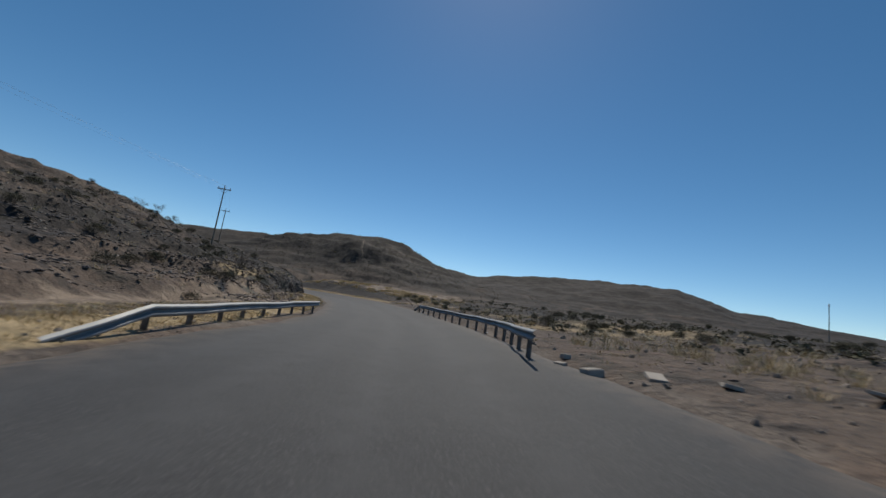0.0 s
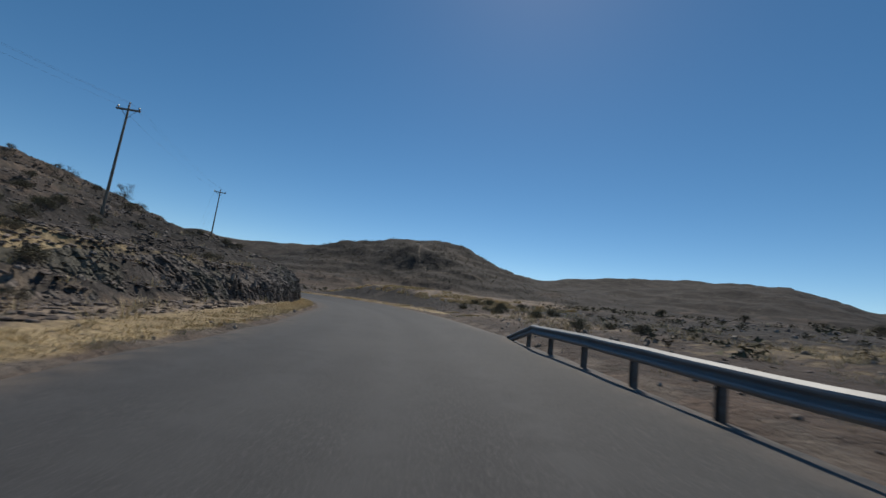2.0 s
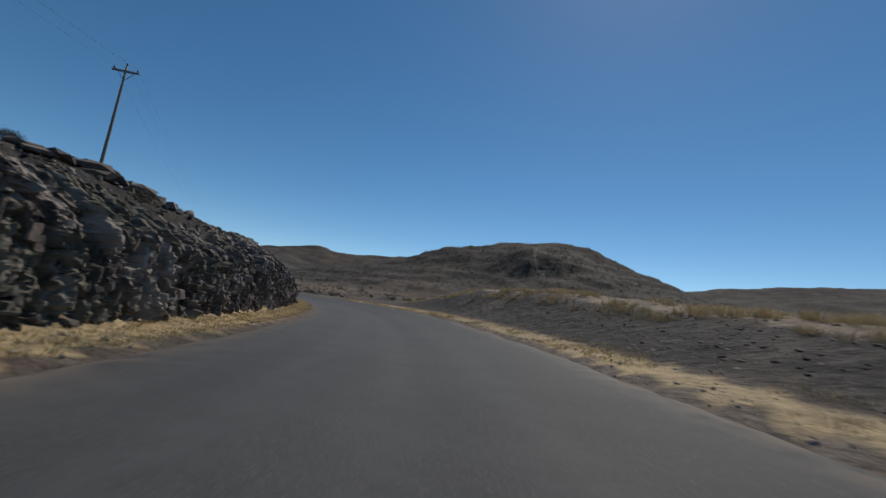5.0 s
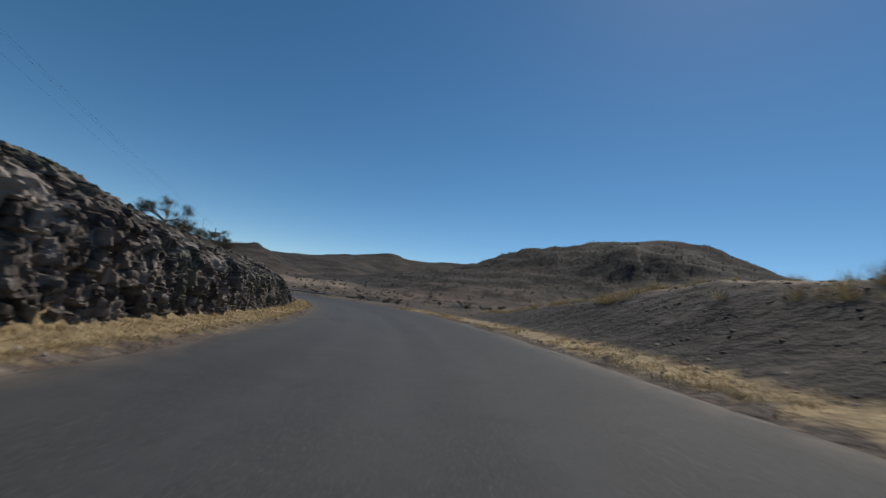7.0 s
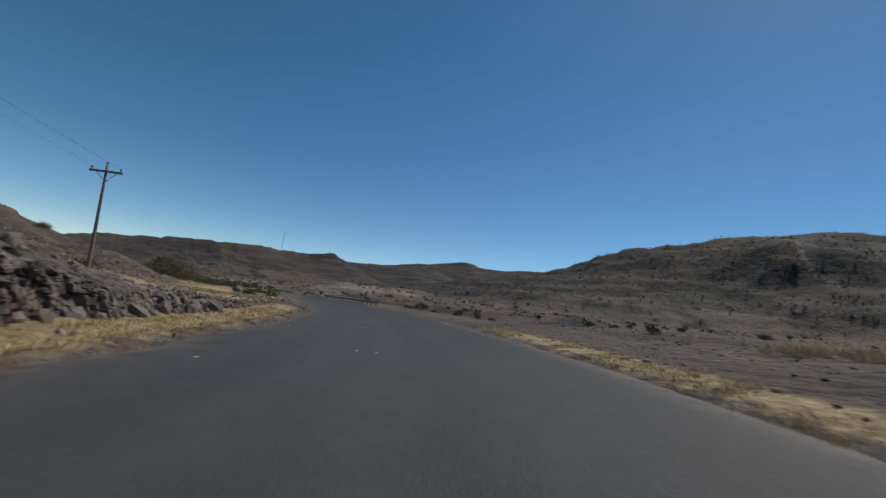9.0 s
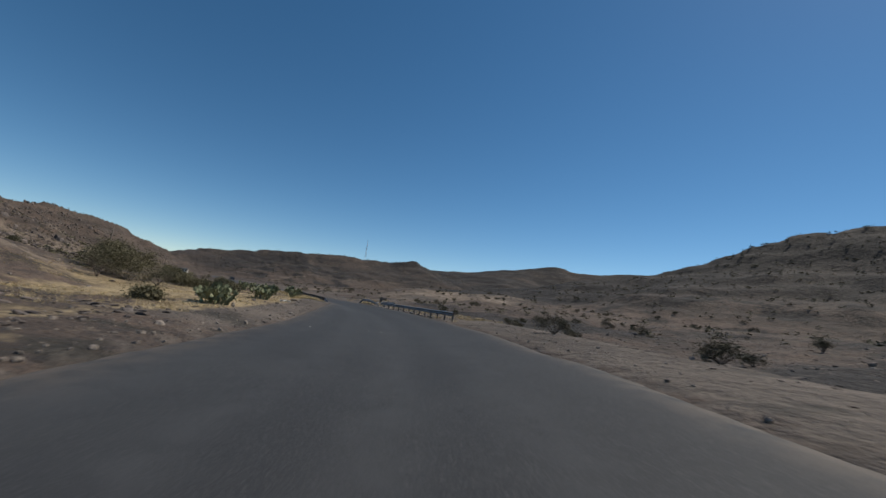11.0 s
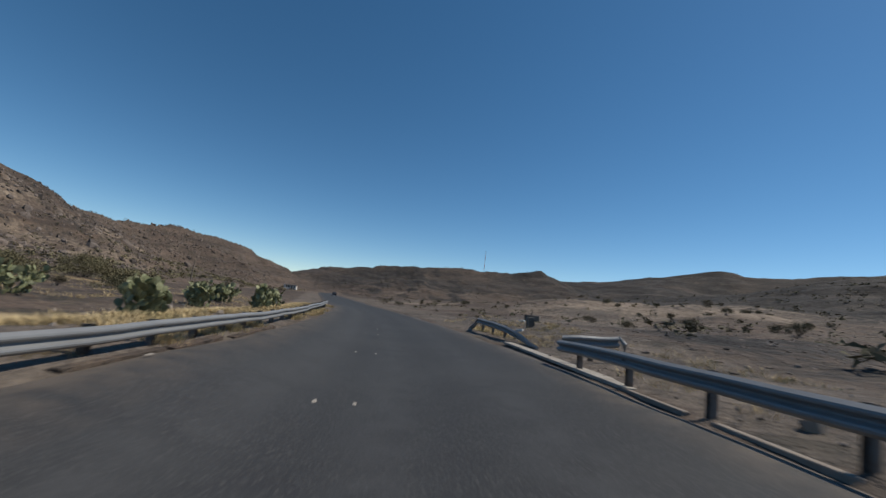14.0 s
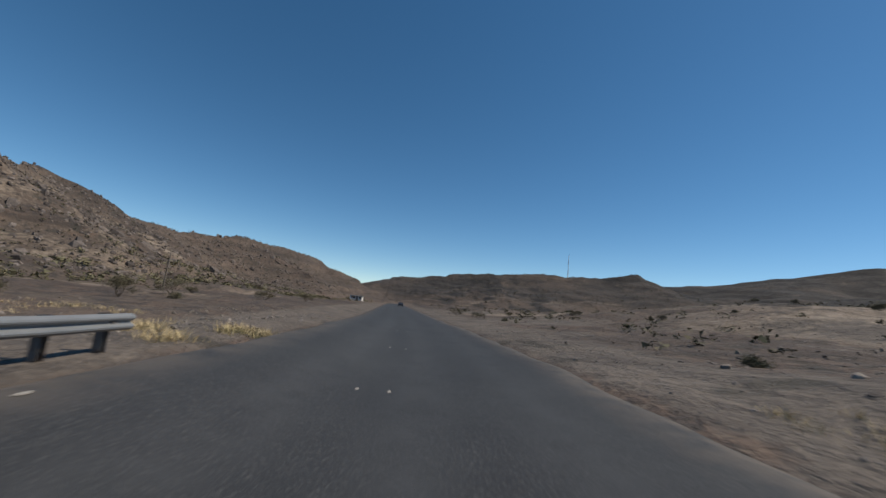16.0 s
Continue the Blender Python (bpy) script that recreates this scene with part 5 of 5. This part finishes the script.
def small_car(s, l):
    q = at_road(s, l)
    ob = thing("car", "small dark car far away on the asphalt road", "car", q, heading(s) + 180)
    m = Mesh()
    prof = [(-1.95, 0.35), (-2.0, 0.6), (-1.9, 0.92), (-1.0, 1.0), (-0.45, 1.45), (0.9, 1.48), (1.65, 1.02), (1.95, 0.9), (2.0, 0.5), (1.95, 0.32)]
    n = len(prof)
    verts = [(x, w * (0.84 if z < 1.1 else 0.66), z) for w in (-1, 1) for x, z in prof]
    m.add(verts, [tuple(range(n))[::-1], tuple(range(n, 2 * n))] + [(k, (k + 1) % n, n + (k + 1) % n, n + k) for k in range(n)])
    part("body", m, CAR_PAINT, ob)
    g = Mesh()
    g.add([(-0.98, -0.66, 1.02), (-0.98, 0.66, 1.02), (-0.50, 0.58, 1.42), (-0.50, -0.58, 1.42)], [(0, 1, 2, 3)])
    g.add([(-0.99, -0.66, 1.04), (-0.99, 0.66, 1.04), (-0.51, 0.58, 1.44), (-0.51, -0.58, 1.44)], [(0, 3, 2, 1)])
    part("windscreen", g, GLASS, ob)
    for x in (-1.3, 1.3):
        for y in (-0.76, 0.76):
            w = Mesh()
            w.tube([(x, y - 0.09, 0.31), (x, y + 0.09, 0.31)], [0.31, 0.31], 16)
            part("wheel", w, RUBBER, ob)
    for y in (-0.58, 0.58):
        h = Mesh()
        h.box((-2.02, y - 0.17, 0.62), (-1.95, y + 0.17, 0.80), bevel=0.02)
        part("headlight", h, LAMP, ob)


small_car(362, 0.6)

# ------------------------------------------------------------------ small things by the road
def slab(name, label, category, s, l, size, turn, mat, lean=(0, 0), up=0.0):
    q = at_road(s, l)
    m = Mesh()
    a, b, c = size
    m.box((-a / 2, -b / 2, 0), (a / 2, b / 2, c), bevel=min(size) * 0.12)
    ob = solid(name, m, mat, label, category)
    zz = max(height(q.x, q.y), q.z - 0.1)
    ob.matrix_world = pose(q.x, q.y, zz - 0.03 + up, lean[0], lean[1], turn)
    return ob


def kerb_line(stretch, l_of, mat):
    s_ = stretch[0]
    while s_ < stretch[1]:
        long = random.uniform(1.1, 2.2)
        ob = slab("concrete_kerb", "low broken pale concrete kerb at the guard rail's foot", "kerb", s_ + long / 2, float(np.interp(s_ + long / 2, *l_of)) + random.uniform(-0.05, 0.05),
                  (long, random.uniform(0.12, 0.22), 0.09), heading(s_ + long / 2) + random.uniform(-1.5, 1.5), mat, (random.uniform(-3, 3), random.uniform(-1, 1)))
        tagged(ob, group="kerbs along the rails")
        s_ += long + random.uniform(0.02, 0.5)


def road_mark(s_, l_, a, b):
    """A worn fragment of paint, with a ragged outline."""
    m = Mesh()
    n = 11
    ring = [(a * 0.5 * math.cos(6.283 * k / n) * random.uniform(0.7, 1.1), b * 0.5 * math.sin(6.283 * k / n) * random.uniform(0.7, 1.1)) for k in range(n)]
    m.add([(*p, 0.0) for p in ring] + [(p[0] * 0.96, p[1] * 0.96, 0.008) for p in ring],
          [tuple(range(n, 2 * n))] + [(k, (k + 1) % n, n + (k + 1) % n, n + k) for k in range(n)])
    ob = solid("road_mark", m, CONCRETE, "small worn white paint mark on the asphalt", "road marking", "paint marks on the road")
    q = at_road(s_, l_)
    ob.matrix_world = pose(q.x, q.y, q.z + 0.002, 0, 0, heading(s_))


random.seed(77)
kerb_line((200.2, 208.0), ([200, 208, 213], [-3.84, -3.88, -3.92]), GROUND)
kerb_line((186.0, 202.8), ([186, 195, 201, 206], [4.75, 4.65, 4.4, 4.3]), PALE_ROCK)
for s_ in (134.8, 144.1, 170.4, 178.2, 194.9, 201.5, 207.3, 213.9, 217.3, 223.5, 229.9, 237.0, 246.0):
    road_mark(s_, -1.30, 0.22, 0.07)
    road_mark(s_ + 0.1, -0.74, 0.22, 0.07)
for s_, l_ in ((131.0, -3.87), (139.6, -4.25), (169.0, -3.7), (201.4, -3.6), (226.3, -3.6)):
    road_mark(s_, l_, 0.2, 0.08)
slab("concrete_kerb", "broken pale concrete kerb along the road's edge", "kerb", 207.3, 4.5, (8.6, 0.42, 0.08), heading(207.3), CONCRETE)
def culvert_block(s, l, size, turn, label):
    q = at_road(s, l)
    ob = thing("concrete_block", label, "concrete block", (q.x, q.y, height(q.x, q.y) - 0.1), turn, "culvert blocks")
    a, b, c = size
    m = Mesh()
    m.box((-a / 2, -b / 2, 0), (a / 2, b / 2, c), bevel=0.03)
    part("block", m, DARK_CONCRETE, ob)
    for k in ((0.6,) if a > 1 else (0.25,)):
        r = Mesh()
        r.tube([(a * (k - 0.3), 0, c - 0.1), (a * (k - 0.3) + 0.03, 0.02, c + 0.25), (a * (k - 0.3) + 0.02, 0.05, c + 0.42)], [0.02, 0.02, 0.018], 6)
        part("steel_rod", r, POST_STEEL, ob)


DARK_CONCRETE = material("dark_brown_concrete", (0.15, 0.135, 0.12), 0.9, bump=0.5, bump_scale=16.0, spots=[(1.8, (0.09, 0.08, 0.07), 0.45, 0.6, 0.8)])
culvert_block(221.4, 9.65, (1.0, 0.4, 0.50), 49, "dark weathered concrete culvert block with steel rods")
culvert_block(216.1, 7.3, (0.36, 0.36, 0.62), 75, "small dark concrete culvert block with steel rods")


def bent_sheet():
    """A length of rail torn off and folded out behind the others."""
    q = at_road(206.4, 4.4)
    ob = thing("torn_rail", "torn-off guard rail sheet folded out from the road", "guard rail", q)
    line = [(at_road(206.4 - 0.03 * k, 4.4 + 0.27 * k, 0.43 + 0.02 * math.sin(k)) - q, 6 * math.sin(k * 0.8)) for k in range(7)]
    m = Mesh()
    beam(m, line, -1)
    part("beam", m, ZINC, ob)
    e = Mesh()
    e.tube([line[-1][0] + Vector((0, 0, 0.31)), line[-1][0] + Vector((0.10, 0.12, 0.12)), line[-1][0] + Vector((0.02, 0.2, -0.08))], [0.03, 0.07, 0.02], 6)
    part("curled_end", e, ZINC, ob, "curled bright torn end")
    p = new("post", POST)
    p.parent = ob
    base = at_road(206.6, 5.4) - q
    p.matrix_local = pose(base.x, base.y, base.z - 0.1, 6, 4, heading(205))


bent_sheet()
for k, (s_, l_, a, b, c, t_) in enumerate([(9.0, 4.6, 0.45, 0.3, 0.22, 20), (8.2, 5.6, 0.7, 0.35, 0.10, 70), (10.4, 4.4, 0.3, 0.2, 0.16, 130), (7.4, 6.6, 0.9, 0.3, 0.08, 60),
                                           (11.6, 5.0, 0.25, 0.2, 0.15, 10), (6.0, 8.6, 1.6, 0.7, 0.06, 30)]):
    slab("concrete_chunk", "pale broken concrete chunk beside the rail's end", "rubble", s_, l_, (a, b, c), t_, CONCRETE, (random.uniform(-8, 8), random.uniform(-8, 8)))
for s_, l_ in ((220.6, 8.6), (215.7, 6.6)):
    slab("pipe_fragment", "pale broken concrete pipe fragment by the culvert block", "rubble", s_, l_, (0.5, 0.14, 0.12), heading(s_) + 20, LITTER, (0, 10))


def crumpled_sheet(s_, l_):
    q = at_road(s_, l_)
    m = Mesh()
    n, k = 13, 7
    pts = []
    for a in range(n):
        for b in range(k):
            u, v = a / (n - 1) - 0.5, b / (k - 1) - 0.5
            pts.append((u * 0.85 + 0.03 * random.uniform(-1, 1), v * 0.36 + 0.05 * math.sin(u * 9) + 0.02 * random.uniform(-1, 1),
                        0.05 + 0.05 * math.sin(u * 11 + v * 7) + 0.035 * random.uniform(-1, 1)))
    top = len(pts)
    pts += [(x, y, z - 0.012) for x, y, z in pts]
    faces = []
    for a in range(n - 1):
        for b in range(k - 1):
            f = (a * k + b, (a + 1) * k + b, (a + 1) * k + b + 1, a * k + b + 1)
            faces += [f, tuple(i + top for i in f[::-1])]
    m.add(pts, faces)
    ob = solid("litter_sheet", m, LITTER, "crumpled white plastic sheet on the gravel", "litter")
    ob.matrix_world = pose(q.x, q.y, height(q.x, q.y) + 0.02, 0, 0, heading(s_) + 98)


def worn_log(s_, l_):
    q = at_road(s_, l_)
    m = Mesh()
    m.tube([(-0.30, 0, 0.07), (-0.24, 0.01, 0.075), (-0.08, 0.02, 0.08), (0.1, 0.0, 0.085), (0.24, -0.02, 0.08), (0.31, -0.02, 0.07)],
           [0.05, 0.085, 0.095, 0.10, 0.09, 0.05], 9)
    ob = solid("scrap_log", m, WOOD, "short dark charred log on the gravel", "scrap")
    ob.matrix_world = pose(q.x, q.y, height(q.x, q.y) - 0.01, 0, 0, heading(s_) + 84)


crumpled_sheet(189.6, -7.7)
worn_log(191.5, -7.1)
slab("stone", "dark stone lying on the gravel", "stone", 183.7, -7.7, (0.22, 0.18, 0.14), 20, ROCK)
